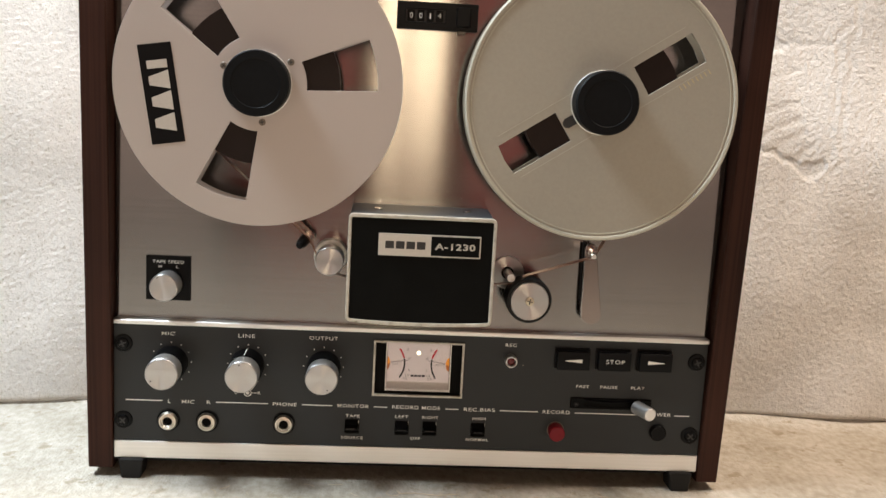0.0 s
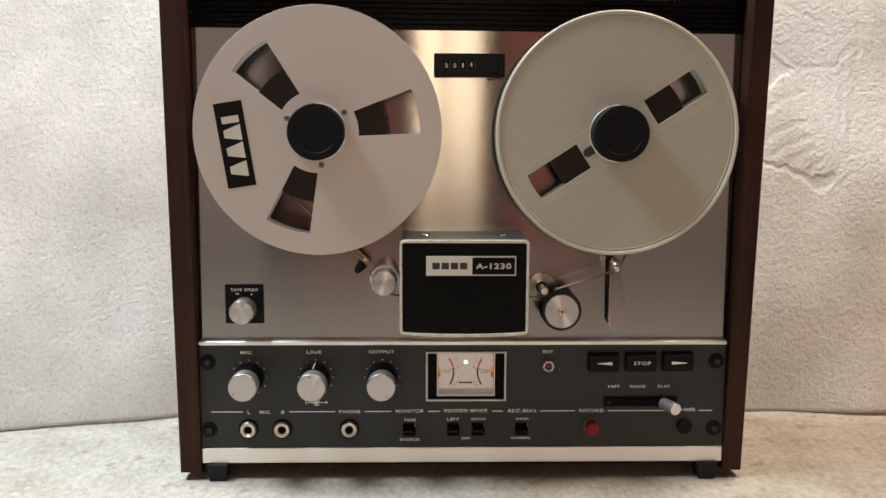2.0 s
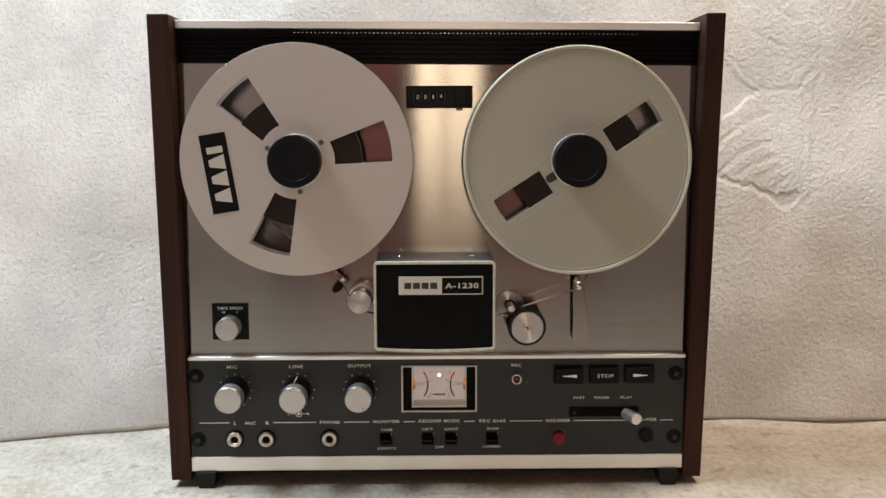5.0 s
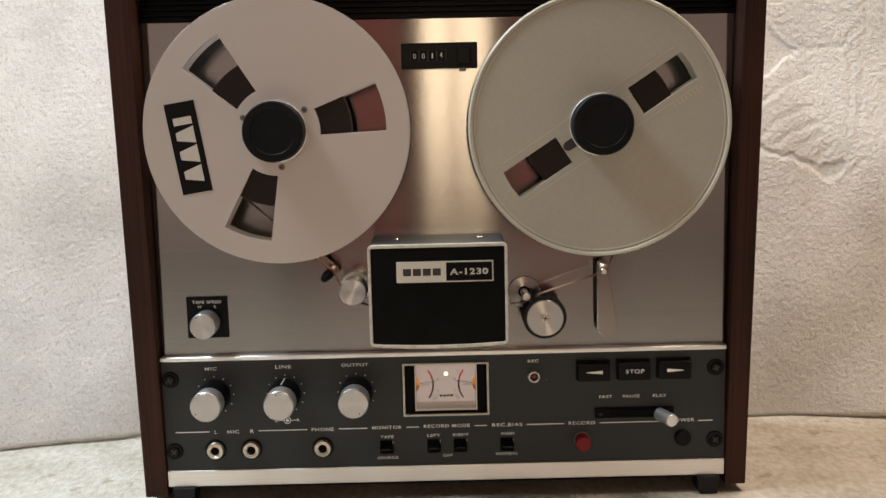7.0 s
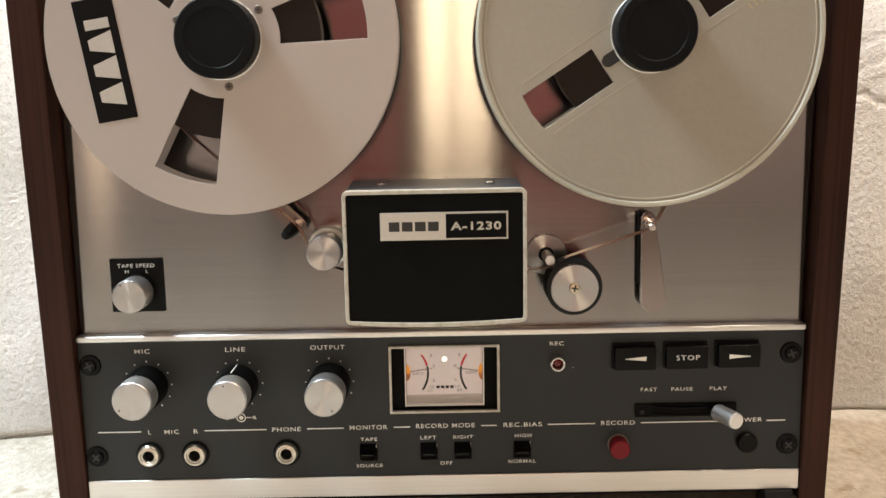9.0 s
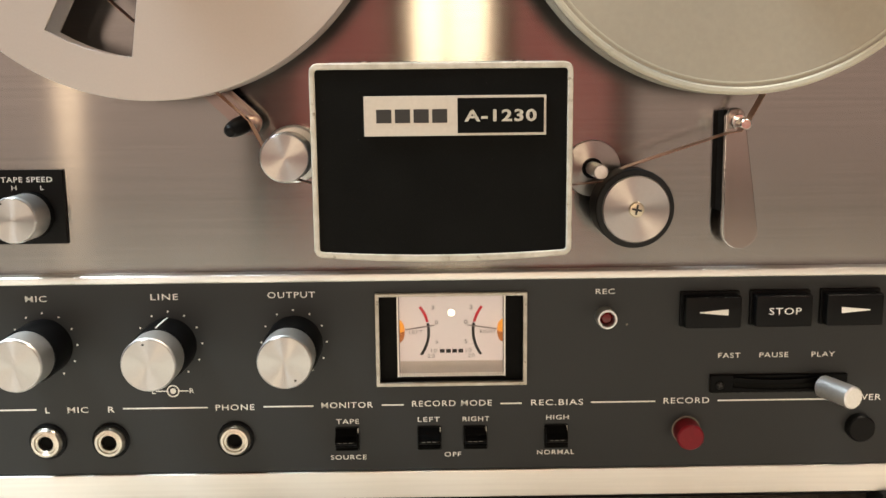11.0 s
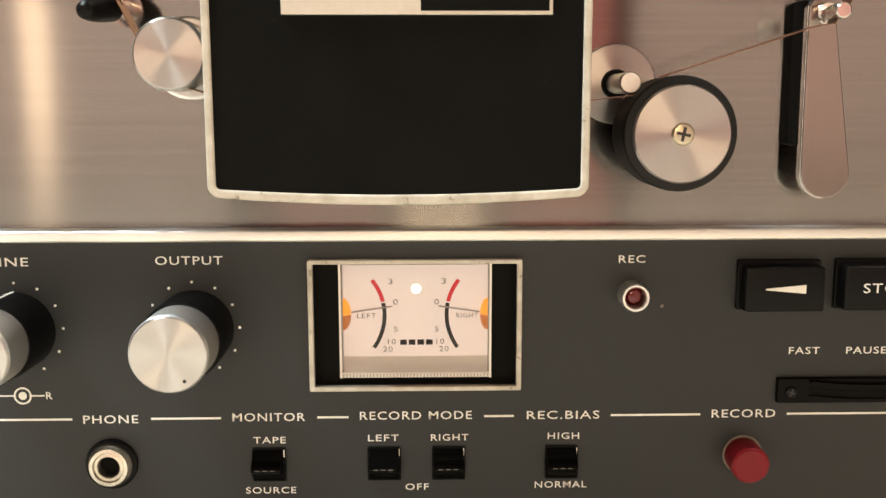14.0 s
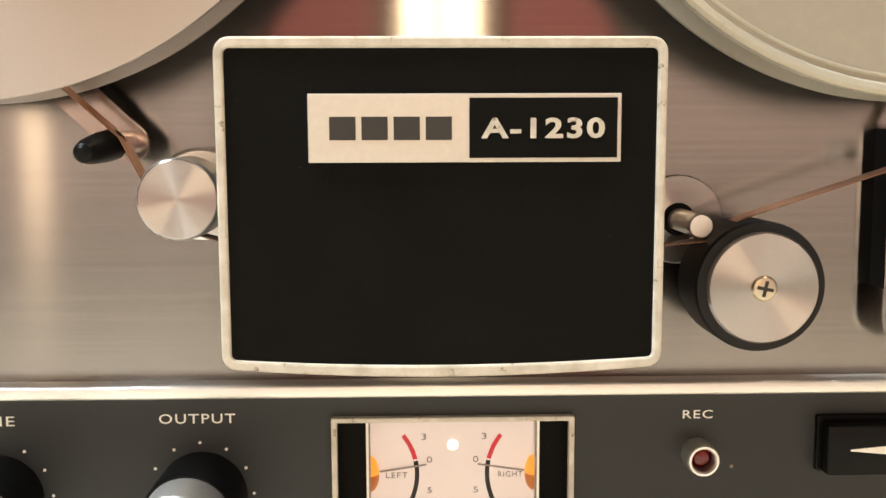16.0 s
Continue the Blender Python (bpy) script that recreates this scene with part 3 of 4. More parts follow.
for kx, start in ((-0.1645, 0), (-0.1135, 0), (-0.0625, 0)):
    for i in range(11):
        a = radians(238 - i * 29.6)
        put("scale_dot", dot_mesh, panel, (kx + 0.0134 * math.cos(a), 0, 0.0813 + 0.0138 * math.sin(a)))


# ---- knobs ----
def level_knob(x, z, pointer, dot_angle):
    k = part("level_knob", lathe([(0.0114, 0.0), (0.0114, -0.0150), (0.0110, -0.0165), (0, -0.0165)], 48), BLACK, deck, "black knob with bright aluminium cap", (x, 0, z))
    part("cap_side", lathe([(0.0106, -0.0165), (0.0106, -0.0280), (0.0102, -0.0288)], 56), SPUN, k, "", (x, 0, z))
    part("cap_face", lathe([(0.0102, -0.0288), (0.0099, -0.0290), (0, -0.0290)], 56), TURNED, k, "turned aluminium knob face", (x, 0, z))
    part("index_dot", lathe([(0, -0.0292), (0.0005, -0.0291), (0.0005, -0.0288)], 10), DARK_INK, k, "", (x + 0.0082 * math.cos(radians(dot_angle)), 0, z + 0.0082 * math.sin(radians(dot_angle))))
    if pointer:
        part("pointer_line", box(-0.00035, 0.00035, -0.0160, 0.0, 0.0112, 0.01165), WHITE_INK, k, "white pointer line", (x, 0, z))


level_knob(-0.1645, 0.0813, False, 215)
level_knob(-0.1138, 0.0810, True, 100)
level_knob(-0.0622, 0.0813, False, 300)
plate = part("speed_plate", box(-0.0146, 0.0146, -0.0015, 0.0, -0.0150, 0.0150, 0.0004), BLACK, deck, "black tape speed plate", (-0.1673, FACE, 0.1382))
word("TAPE SPEED", -0.1673, 0.1493, 0.0205, 0.0021, FACE - 0.0015, WHITE_INK, plate)
word("H", -0.1725, 0.1460, 0.0020, 0.0018, FACE - 0.0015, WHITE_INK, plate)
word("L", -0.1613, 0.1460, 0.0014, 0.0018, FACE - 0.0015, WHITE_INK, plate)
sk = (-0.1668, FACE, 0.1350)
sknob = part("speed_knob", lathe([(0.0095, -0.0015), (0.0095, -0.0045), (0.0088, -0.0045)], 48), BLACK, deck, "round aluminium tape speed knob", sk)
part("cap_side", lathe([(0.0092, -0.0045), (0.0092, -0.0172), (0.0088, -0.0180)], 56), SPUN, sknob, "", sk)
part("cap_face", lathe([(0.0088, -0.0180), (0.0085, -0.0182), (0, -0.0182)], 56), TURNED, sknob, "", sk)
part("index_dot", lathe([(0, -0.0184), (0.0005, -0.0183), (0.0005, -0.018)], 10), DARK_INK, sknob, "", (sk[0] - 0.004, FACE, sk[2] + 0.0065))

# ---- jacks, screws, switches ----
for jx in (-0.1660, -0.1400, -0.0882):
    at = (jx, 0, 0.0405)
    j = part("jack_socket", lathe([(0.0076, 0.0), (0.0076, -0.0012), (0.0070, -0.0016), (0.0030, -0.0016)], 40), BLACK, deck, "round nickel headphone-type jack socket", at)
    part("jack_nut", lathe([(0.0064, -0.0014), (0.0064, -0.0026), (0.0056, -0.0040), (0.0046, -0.0042), (0.0042, -0.0036), (0.0034, -0.0038), (0.0031, -0.0034), (0.0031, 0.0005)], 40), NICKEL, j, "worn nickel ring", at)
    part("jack_hole", lathe([(0.0033, -0.0012), (0.0030, -0.0010), (0, -0.0010)], 24), MATT, j, "", at)
for sx in (-0.196, 0.196):
    for sz in (0.040, 0.0935):
        w = part("panel_screw_washer", lathe([(0.0062, 0.0), (0.0058, -0.0010), (0.0046, -0.0012), (0, -0.0012)], 32), BLACK, deck, "black screw in a cup washer", (sx, 0, sz))
        cross_screw("panel_screw", 0.0040, 0.0006, 0.0014, (sx, -0.0012, sz), BLACK, DARK_INK, w, 30 + 400 * sz)
for sx, low in ((-0.0417, 0), (-0.0075, 0), (0.0117, 0), (0.0455, 0)):
    at = (sx, 0, 0.0397)
    s = part("slide_switch", prism(rounded(-0.0050, 0.0050, -0.0052, 0.0052, 0.0005, 2), -0.0005, 0.0, (rounded(-0.0045, 0.0045, -0.0048, 0.0048, 0.0003, 2),)), SWITCH, deck, "black slide switch", at)
    part("switch_well", box(-0.0045, 0.0045, -0.0001, 0.0003, -0.0048, 0.0048), MATT, s, "", at)
    # thumb piece: a saddle with a rounded ridge across its middle
    side = [(0.0044, -0.0004), (0.0036, -0.0012), (0.0018, -0.0022), (0.0006, -0.0040), (-0.0003, -0.0046), (-0.0012, -0.0041), (-0.0022, -0.0024), (-0.0038, -0.0012), (-0.0045, -0.0004)]
    bm = bmesh.new()
    ends = [[bm.verts.new((ex, py, pz)) for pz, py in side] for ex in (-0.0044, 0.0044)]
    for i in range(len(side)):
        k = (i + 1) % len(side)
        bm.faces.new((ends[0][i], ends[0][k], ends[1][k], ends[1][i]))
    bm.faces.new(ends[0])
    bm.faces.new(ends[1][::-1])
    lever_at = (sx - (0.0005 if sx < -0.03 else 0.0), 0, 0.0397)
    thumb = part("switch_lever", bm, SWITCH, s, "", lever_at)
    for k in (-0.0024, -0.0002, 0.0020):
        part("grip_mark", box(k - 0.0007, k + 0.0007, -0.0047, -0.0044, -0.0005, -0.0002), GREY_INK, thumb, "", lever_at)
    # the well's small highlight is built as a sliver of nickel
    part("well_glint", box(0.0043, 0.0046, -0.0007, 0.0, 0.0024, 0.0046), NICKEL, s, "nickel sliver added as a glint at the well edge", at)

# ---- record indicator, transport buttons, lever ----
at = (0.0650, 0, 0.0909)
led = part("record_lamp", lathe([(0.0041, 0), (0.0041, -0.0060), (0.0038, -0.0067), (0.0033, -0.0067), (0.0029, -0.0061), (0.0029, -0.001)], 36), SPUN, deck, "small red lamp in a chrome collar", at)
part("lens", lathe([(0.0028, -0.0030), (0.0018, -0.0044), (0, -0.0048)], 24), LED_RED, led, "dark red lens", at)
part("paint_chip", lathe([(0.0006, 0.0002), (0.0005, -0.0001), (0, -0.0001)], 7), DULL, panel, "", (0.0742, 0, 0.0872))


def transport_button(x0, x1, z0, z1, mark):
    cx, cz = (x0 + x1) / 2, (z0 + z1) / 2
    w, h = (x1 - x0) / 2, (z1 - z0) / 2
    at = (cx, 0, cz)
    b = part("transport_button", prism(rounded(-w, w, -h, h, 0.0007, 3), -0.0016, 0.0, bevel=0.0003), BLACK, deck, "black transport push button", at)
    bm = box(-w + 0.0010, w - 0.0006, -0.0062, -0.0014, -h + 0.0004, h - 0.0014, 0.0007, 3)
    part("key", bm, BLACK, b, "", at)
    if mark == "STOP":
        word("STOP", cx + 0.0005, cz - 0.0004, 0.0130, 0.0028, -0.0062, WHITE_INK, b, -0.002)
    else:
        d = mark * 0.0058
        part("arrow_mark", prism([(cx * 0 - d, -0.0013), (-d, 0.0013), (d, 0.0002), (d, -0.0002)], -0.00012, 0.0003), WHITE_INK, b, "cream wedge mark", (cx + 0.0003, -0.0062, cz - 0.0004))


transport_button(0.0956, 0.1200, 0.0862, 0.1010, -1)
transport_button(0.1242, 0.1488, 0.0864, 0.1012, "STOP")
transport_button(0.1530, 0.1776, 0.0866, 0.1014, 1)
guide = part("lever_guide", prism(rounded(-0.0285, 0.0285, -0.0038, 0.0038, 0.0004, 2), -0.0016, 0.0, bevel=0.0003), SWITCH, deck, "black slotted lever guide", (0.1376, 0, 0.0616))
arc = [(-0.0190 + 0.038 * i / 16, -0.0012 * (1 - (i / 8 - 1) ** 2)) for i in range(17)]
part("lever_slot", prism([(x, z + 0.0010) for x, z in arc] + [(x, z - 0.0010) for x, z in arc[::-1]], -0.0018, -0.0010), MATT, guide, "curved slot", (0.1376, 0, 0.0616))
part("guide_lip", prism([(x, z + 0.0033) for x, z in arc] + [(x, z + 0.0026) for x, z in arc[::-1]], -0.0032, -0.0012), SWITCH, guide, "", (0.1376, 0, 0.0616))
part("guide_lip", prism([(x, z - 0.0012) for x, z in arc] + [(x, z - 0.0017) for x, z in arc[::-1]], -0.0024, -0.0012), SWITCH, guide, "", (0.1376, 0, 0.0616))
cross_screw("guide_screw", 0.0019, 0.0004, 0.0006, (0.1130, -0.0016, 0.0612), BLACK, DARK_INK, guide)
lever = part("lever_stem", rod((0.1535, -0.001, 0.0612), (0.1555, -0.006, 0.0612), 0.0013), CHROME, deck, "bright cylindrical play lever")
part("lever_grip", rod((0.1545, -0.0045, 0.0613), (0.1605, -0.0205, 0.0612), 0.0046, 40, 0.0006), GRIP, lever, "polished metal grip")
rb = part("record_button", lathe([(0.0060, 0.0), (0.0060, -0.0003), (0.0055, -0.0004)], 36), DULL, deck, "round red record push button", (0.1000, 0, 0.0415))
part("button_cap", rod((0, 0.0, 0), (-0.0003, -0.0090, -0.0003), 0.0055, 40, 0.0007), RED, rb, "red plastic cap", (0.1000, 0, 0.0415))
part("power_button", lathe([(0.0057, 0.0), (0.0057, -0.0034), (0.0051, -0.0042), (0, -0.0042)], 40), BLACK, deck, "black round power push button", (0.1725, 0, 0.0420))

# ---- level meter ----
mc = ((MX0 + MX1) / 2, 0, (MZ0 + MZ1) / 2)
mw, mh = (MX1 - MX0) / 2, (MZ1 - MZ0) / 2
meter = part("level_meter", prism(rounded(-mw, mw, -mh, mh, 0.0005, 3), -0.0020, 0.0, (rounded(-mw + 0.0015, mw - 0.0015, -mh + 0.0014, mh - 0.0013, 0.0003, 2),), 0.0003), EDGE, deck, "twin lit level meter in a cream metal frame", mc)
IX0, IX1, IZ0, IZ1 = -0.0203, 0.0243, 0.0658, 0.1003
D = 0.0080
part("meter_bezel", box(MX0 + 0.0013, IX0, 0.0020, 0.0120, MZ0 + 0.0012, MZ1 - 0.0012), MATT, meter)
part("meter_bezel", box(IX1, MX1 - 0.0013, 0.0020, 0.0120, MZ0 + 0.0012, MZ1 - 0.0012), MATT, meter)
part("meter_bezel", box(IX0, IX1, 0.0025, 0.0120, MZ0 + 0.0012, IZ0), MATT, meter)
part("meter_bezel", box(IX0, IX1, 0.0020, 0.0120, IZ1, MZ1 - 0.0012), MATT, meter)
part("meter_dial", box(IX0, IX1, D, 0.0100, IZ0, IZ1), DIAL, meter, "warm white lit dial")
ledge = bmesh.new()
SILL = ((0.0012, 0.0), (D, 0.0), (D, 0.0047), (0.0076, 0.0041), (0.0066, 0.0032), (0.0050, 0.0023), (0.0032, 0.0017), (0.0012, 0.0014))
for x in (IX0 + 0.0001, IX1 - 0.0001):
    for y, z in SILL:
        ledge.verts.new((x, y, IZ0 + z))
lv = ledge.verts[:]
ledge.faces.new(lv[:8])
ledge.faces.new(lv[8:][::-1])
for i in range(8):
    ledge.faces.new((lv[i], lv[(i + 1) % 8], lv[8 + (i + 1) % 8], lv[8 + i]))
part("dial_ledge", ledge, DIAL_EDGE, meter, "cream sloping lower ledge")
tooth_mesh = finish(box(-0.00012, 0.00012, 0.0009, 0.0012, 0.0002, 0.0011), "sill_tooth", WINDOW_RIM)
for i in range(44):
    put("sill_tooth", tooth_mesh, meter, (IX0 + 0.0010 + 0.0426 * i / 43, 0, IZ0))
for x0 in (IX0, IX1 - 0.0006):
    part("dial_wall", box(x0, x0 + 0.0006, 0.0006, D, IZ0, IZ1), DIAL_EDGE, meter)


def dial_arc(x0, sign, a0, a1, r, mat, wdt=0.0012):
    pts = []
    for i in range(13):
        a = radians(a0 + (a1 - a0) * i / 12)
        pts.append((x0 + sign * (r + wdt / 2) * math.cos(a), 0.0833 + (r + wdt / 2) * math.sin(a)))
    for i in range(12, -1, -1):
        a = radians(a0 + (a1 - a0) * i / 12)
        pts.append((x0 + sign * (r - wdt / 2) * math.cos(a), 0.0833 + (r - wdt / 2) * math.sin(a)))
    return prism([(x - mc[0], z - mc[2]) for x, z in pts], D - 0.0001, D + 0.0003)


for sg, xo in ((1, -0.0245), (-1, 0.0285)):
    part("scale_arc", dial_arc(xo, sg, 13.5, 38, 0.0172, RED_INK), RED_INK, meter, "red overload arc", mc)
    part("scale_arc", dial_arc(xo, sg, -36, 12, 0.0172, DARK_INK), DARK_INK, meter, "dark level arc", mc)
for text, x, z, w, h in (("3", -0.0055, 0.0935, 0.0013, 0.0017), ("0", -0.0040, 0.0872, 0.0014, 0.0017), ("5", -0.0040, 0.0788, 0.0012, 0.0016), ("10", -0.0052, 0.0750, 0.0024, 0.0016), ("20", -0.0064, 0.0727, 0.0028, 0.0016),
                         ("3", 0.0105, 0.0935, 0.0013, 0.0017), ("0", 0.0083, 0.0872, 0.0014, 0.0017), ("5", 0.0083, 0.0788, 0.0012, 0.0016), ("10", 0.0094, 0.0750, 0.0024, 0.0016), ("20", 0.0105, 0.0727, 0.0028, 0.0016),
                         ("LEFT", -0.0127, 0.0830, 0.0058, 0.0015), ("RIGHT", 0.0175, 0.0830, 0.0065, 0.0015)):
    word(text, x, z, w, h, D, GREY_INK, meter, -0.004)
for i in range(4):
    bar(-0.0027 + i * 0.0026, -0.0027 + i * 0.0026 + 0.0020, 0.0740, 0.0756, D, DARK_INK, meter, "maker_mark", "dark maker mark blocks")
part("dial_lamp", prism(circle(0.00135, 24), D - 0.0002, D + 0.0003), DIAL_LAMP, meter, "small glowing lamp", (0.0022, 0, 0.0912))
for sg, xo in ((1, -0.0197), (-1, 0.0237)):
    for half, glass, note in ((1, AMBER, "orange lit needle hub"), (-1, AMBER_LOW, "dull amber lower half")):
        bm = bmesh.new()
        bmesh.ops.create_uvsphere(bm, u_segments=20, v_segments=12, radius=1)
        for v in bm.verts:
            v.co = Vector((v.co.x * 0.0024 * (1 if v.co.x * sg > 0 else 0.12), v.co.y * 0.0030, max(0.04, v.co.z * half) * half * 0.0049))
        part("amber_lens", bm, glass, meter, note, (xo, D, 0.0835))
    tip = xo + sg * 0.0148
    part("needle", rod((xo + sg * 0.0025, D - 0.0006, 0.0842), (tip, D - 0.0006, 0.0860), 0.00026, 8, 0.0001), WINDOW_RIM, meter, "thin grey needle")
for x0, x1, z0, z1 in ((IX0 + 0.0001, IX0 + 0.0010, IZ0, IZ1), (IX1 - 0.0010, IX1 - 0.0001, IZ0, IZ1), (IX0 + 0.0010, IX1 - 0.0010, IZ1 - 0.0008, IZ1)):
    part("window_rim", box(x0, x1, 0.0018, 0.0026, z0, z1, 0.0002), WINDOW_RIM, meter, "grey moulded window edge")
part("meter_window", box(IX0 + 0.0006, IX1 - 0.0006, 0.0008, 0.0016, IZ0 + 0.0009, IZ1, 0.0002), PLASTIC, meter, "clear plastic meter window").visible_shadow = False

# ---- head cover ----
HX0, HX1, HZ0, HZ1, HY = -0.0481, 0.0453, 0.1231, 0.1925, -0.0380
hc = ((HX0 + HX1) / 2, 0, (HZ0 + HZ1) / 2)
hw, hh = (HX1 - HX0) / 2, (HZ1 - HZ0) / 2
cover_bm = prism(rounded(-hw + 0.0008, hw - 0.0008, -hh + 0.0008, hh - 0.0008, 0.0026, 5, 0.0014), HY + 0.0012, FACE)
for v in cover_bm.verts:
    if v.co.y > 0 and v.co.z > hh - 0.006:
        v.co.z += 0.0024
cover = part("head_cover", cover_bm, COVER, deck, "black head cover with a worn cream rim and model badge", hc)
part("cover_rim", prism(rounded(-hw, hw, -hh, hh, 0.0032, 6, 0.0018), HY, HY + 0.0035, (rounded(-hw + 0.0020, hw - 0.0020, -hh + 0.0021, hh - 0.0023, 0.0012, 4, 0.0014),), 0.0005), EDGE, cover, "worn cream metal rim", hc)
part("cover_front", prism(rounded(-hw + 0.0019, hw - 0.0019, -hh + 0.0020, hh - 0.0022, 0.0012, 4, 0.0014), HY + 0.0008, HY + 0.0013), MATT, cover, "matt black leatherette front", hc)
for sx in (-0.030, 0.028):
    s = part("cover_screw", rod((0, 0, -0.0004), (0, 0, 0.0006), 0.0026, 20), CHROME, cover, "", (sx, -0.013, HZ1 + 0.0006))
bx0, bx1, bz0, bz1 = -0.0290, 0.0357, 0.1668, 0.1809
badge = part("badge", box(bx0, bx1, HY - 0.0004, HY + 0.0010, bz0, bz1, 0.0002), BADGE_METAL, cover, "silver and black model badge")
part("badge_field", box(0.0042, bx1 - 0.0009, HY - 0.0007, HY, bz0 + 0.0009, bz1 - 0.0009), MATT, badge, "black field")
word("A-1230", 0.0194, 0.1738, 0.0256, 0.0043, HY - 0.0007, EDGE, badge, 0.03)
for i in range(4):
    bar(-0.0246 + i * 0.0066, -0.0246 + i * 0.0066 + 0.0054, 0.1714, 0.1762, HY - 0.0004, DARK_INK, badge, "maker_mark", "dark maker mark blocks")

# ---- rollers, arms, capstan ----
lr = (-0.0600, FACE, 0.1585)
roller = part("guide_roller", lathe([(0.0114, 0.0), (0.0114, -0.0050), (0.0106, -0.0055), (0.0078, -0.0055)], 44), SPUN, deck, "aluminium tape guide roller", lr)
part("roller_groove", lathe([(0.0078, -0.0050), (0.0078, -0.0150)], 40), BLACK, roller, "", lr)
part("roller_cap", lathe([(0.0078, -0.0150), (0.0094, -0.0150), (0.0094, -0.0262), (0.0090, -0.0270)], 48), SPUN, roller, "", lr)
part("roller_face", lathe([(0.0090, -0.0270), (0.0087, -0.0272), (0, -0.0272)], 48), TURNED, roller, "turned aluminium face", lr)

a0, a1 = Vector((-0.1080, 0, 0.2020)), Vector((-0.0755, 0, 0.1710))
ax = (a1 - a0).normalized()
nx_ = Vector((-ax.z, 0, ax.x))
outline = [a0 + nx_ * 0.0048, a0 - nx_ * 0.0048]
outline += [a1 + (-nx_ * math.cos(t * math.pi / 10) + ax * math.sin(t * math.pi / 10)) * 0.0046 for t in range(11)]
arm = part("tension_arm", prism([(p.x, p.z) for p in outline], -0.0060, -0.0045), STEEL, deck, "polished steel tape tension arm")
part("arm_boss", rod((-0.0760, -0.0050, 0.1712), (-0.0762, -0.0150, 0.1710), 0.0028), CHROME, arm)
sleeve = lathe([(0, 0), (0.0026, 0), (0.0036, 0.0008), (0.0035, 0.0060), (0.0029, 0.0115), (0.0022, 0.0138), (0.0012, 0.0146), (0, 0.0148)], 28)
bmesh.ops.transform(sleeve, matrix=Matrix.Translation((-0.0765, -0.0140, 0.1708)) @ Vector((0, 1, 0)).rotation_difference(Vector((-0.0028, -0.0155, -0.0022))).to_matrix().to_4x4(), verts=sleeve.verts)
part("arm_pin", sleeve, BLACK, arm, "black tapered plastic pin sleeve")

pb, pt = (0.1173, 0.1262), (0.1138, 0.1712)


def paddle_outline(grow):
    lower = [(pb[0] + (0.0068 + grow) * math.cos(radians(a)), pb[1] + (0.0068 + grow) * math.sin(radians(a))) for a in range(180, 371, 10)]
    return lower + [(pt[0] + (0.0036 + grow) * math.cos(radians(a)), pt[1] + (0.0036 + grow) * math.sin(radians(a))) for a in range(6, 181, 12)]


paddle = part("shutoff_arm", prism(paddle_outline(0.0), -0.0062, -0.0050, bevel=0.0003), STEEL, deck, "polished steel tapered paddle arm")
part("arm_edge", prism(paddle_outline(0.00022), -0.0056, -0.0030, bevel=0.0004), CHROME, paddle, "bright rounded edge")
part("arm_side", prism([(0.1100, 0.134), (0.1114, 0.134), (0.1112, 0.1740), (0.1098, 0.1740)], -0.0028, FACE), MATT, paddle, "")
part("arm_pin", rod((0.1140, -0.0050, 0.1697), (0.1115, -0.0250, 0.1692), 0.0020), CHROME, paddle, "chrome tape pin")
part("pin_collar", rod((0.1140, -0.0055, 0.1698), (0.1135, -0.0110, 0.1697), 0.0030), CHROME, paddle)

cs = (0.0594, FACE, 0.1513)
cap = part("capstan", lathe([(0.0113, 0.0), (0.0113, -0.0012), (0.0110, -0.0016), (0.0042, -0.0016)], 48), TURNED, deck, "turned steel capstan housing", cs)
part("capstan_seal", lathe([(0.0042, -0.0016), (0.0040, -0.0020), (0.0026, -0.0018)], 30), BLACK, cap, "", cs)
part("capstan_shaft", lathe([(0.0028, -0.001), (0.0029, -0.0206), (0.0026, -0.0211), (0, -0.0211)], 30), SPUN, cap, "bright steel shaft", cs)
pr = (0.0712, FACE, 0.1380)
pinch = part("pinch_roller", lathe([(0.0060, 0.0), (0.0060, -0.0125), (0.0146, -0.0130), (0.0150, -0.0140), (0.0150, -0.0275), (0.0146, -0.0285), (0.0127, -0.0288)], 56), RUBBER, deck, "black rubber pinch roller with aluminium cap", pr)
part("roller_face", lathe([(0.0127, -0.0282), (0.0127, -0.0298), (0.0123, -0.0304), (0, -0.0304)], 56), TURNED, pinch, "turned aluminium cap", pr)
cross_screw("roller_screw", 0.0030, 0.0002, 0.0008, (pr[0], FACE - 0.0304, pr[2]), BRASS, DARK_INK, pinch, 12, "brass cross-head screw")

# ---- counter ----
cc = (0.0030, FACE, 0.3178)
counter = part("tape_counter", prism(rounded(-0.0262, 0.0262, -0.0087, 0.0087, 0.0006, 2), -0.0040, 0.0, (rounded(-0.0205, 0.0050, -0.0040, 0.0040, 0.0004, 2),), 0.0004), BLACK, deck, "black four-digit tape counter", cc)
part("counter_well", box(-0.0206, 0.0051, -0.0022, -0.0006, -0.0041, 0.0041), DARK_INK, counter, "", cc)
for i, d in enumerate("0014"):
    part("digit_wheel", box(-0.0024, 0.0024, -0.0030, -0.0016, -0.0036, 0.0036, 0.0006), BLACK, counter, "", (cc[0] - 0.0170 + i * 0.0061, FACE, cc[2]))
    word(d, cc[0] - 0.0170 + i * 0.0061, cc[2] + (0.0006 if i == 3 else 0), 0.0008 if d == "1" else 0.0019, 0.0034, FACE - 0.0030, WHITE_INK, counter, -0.008)
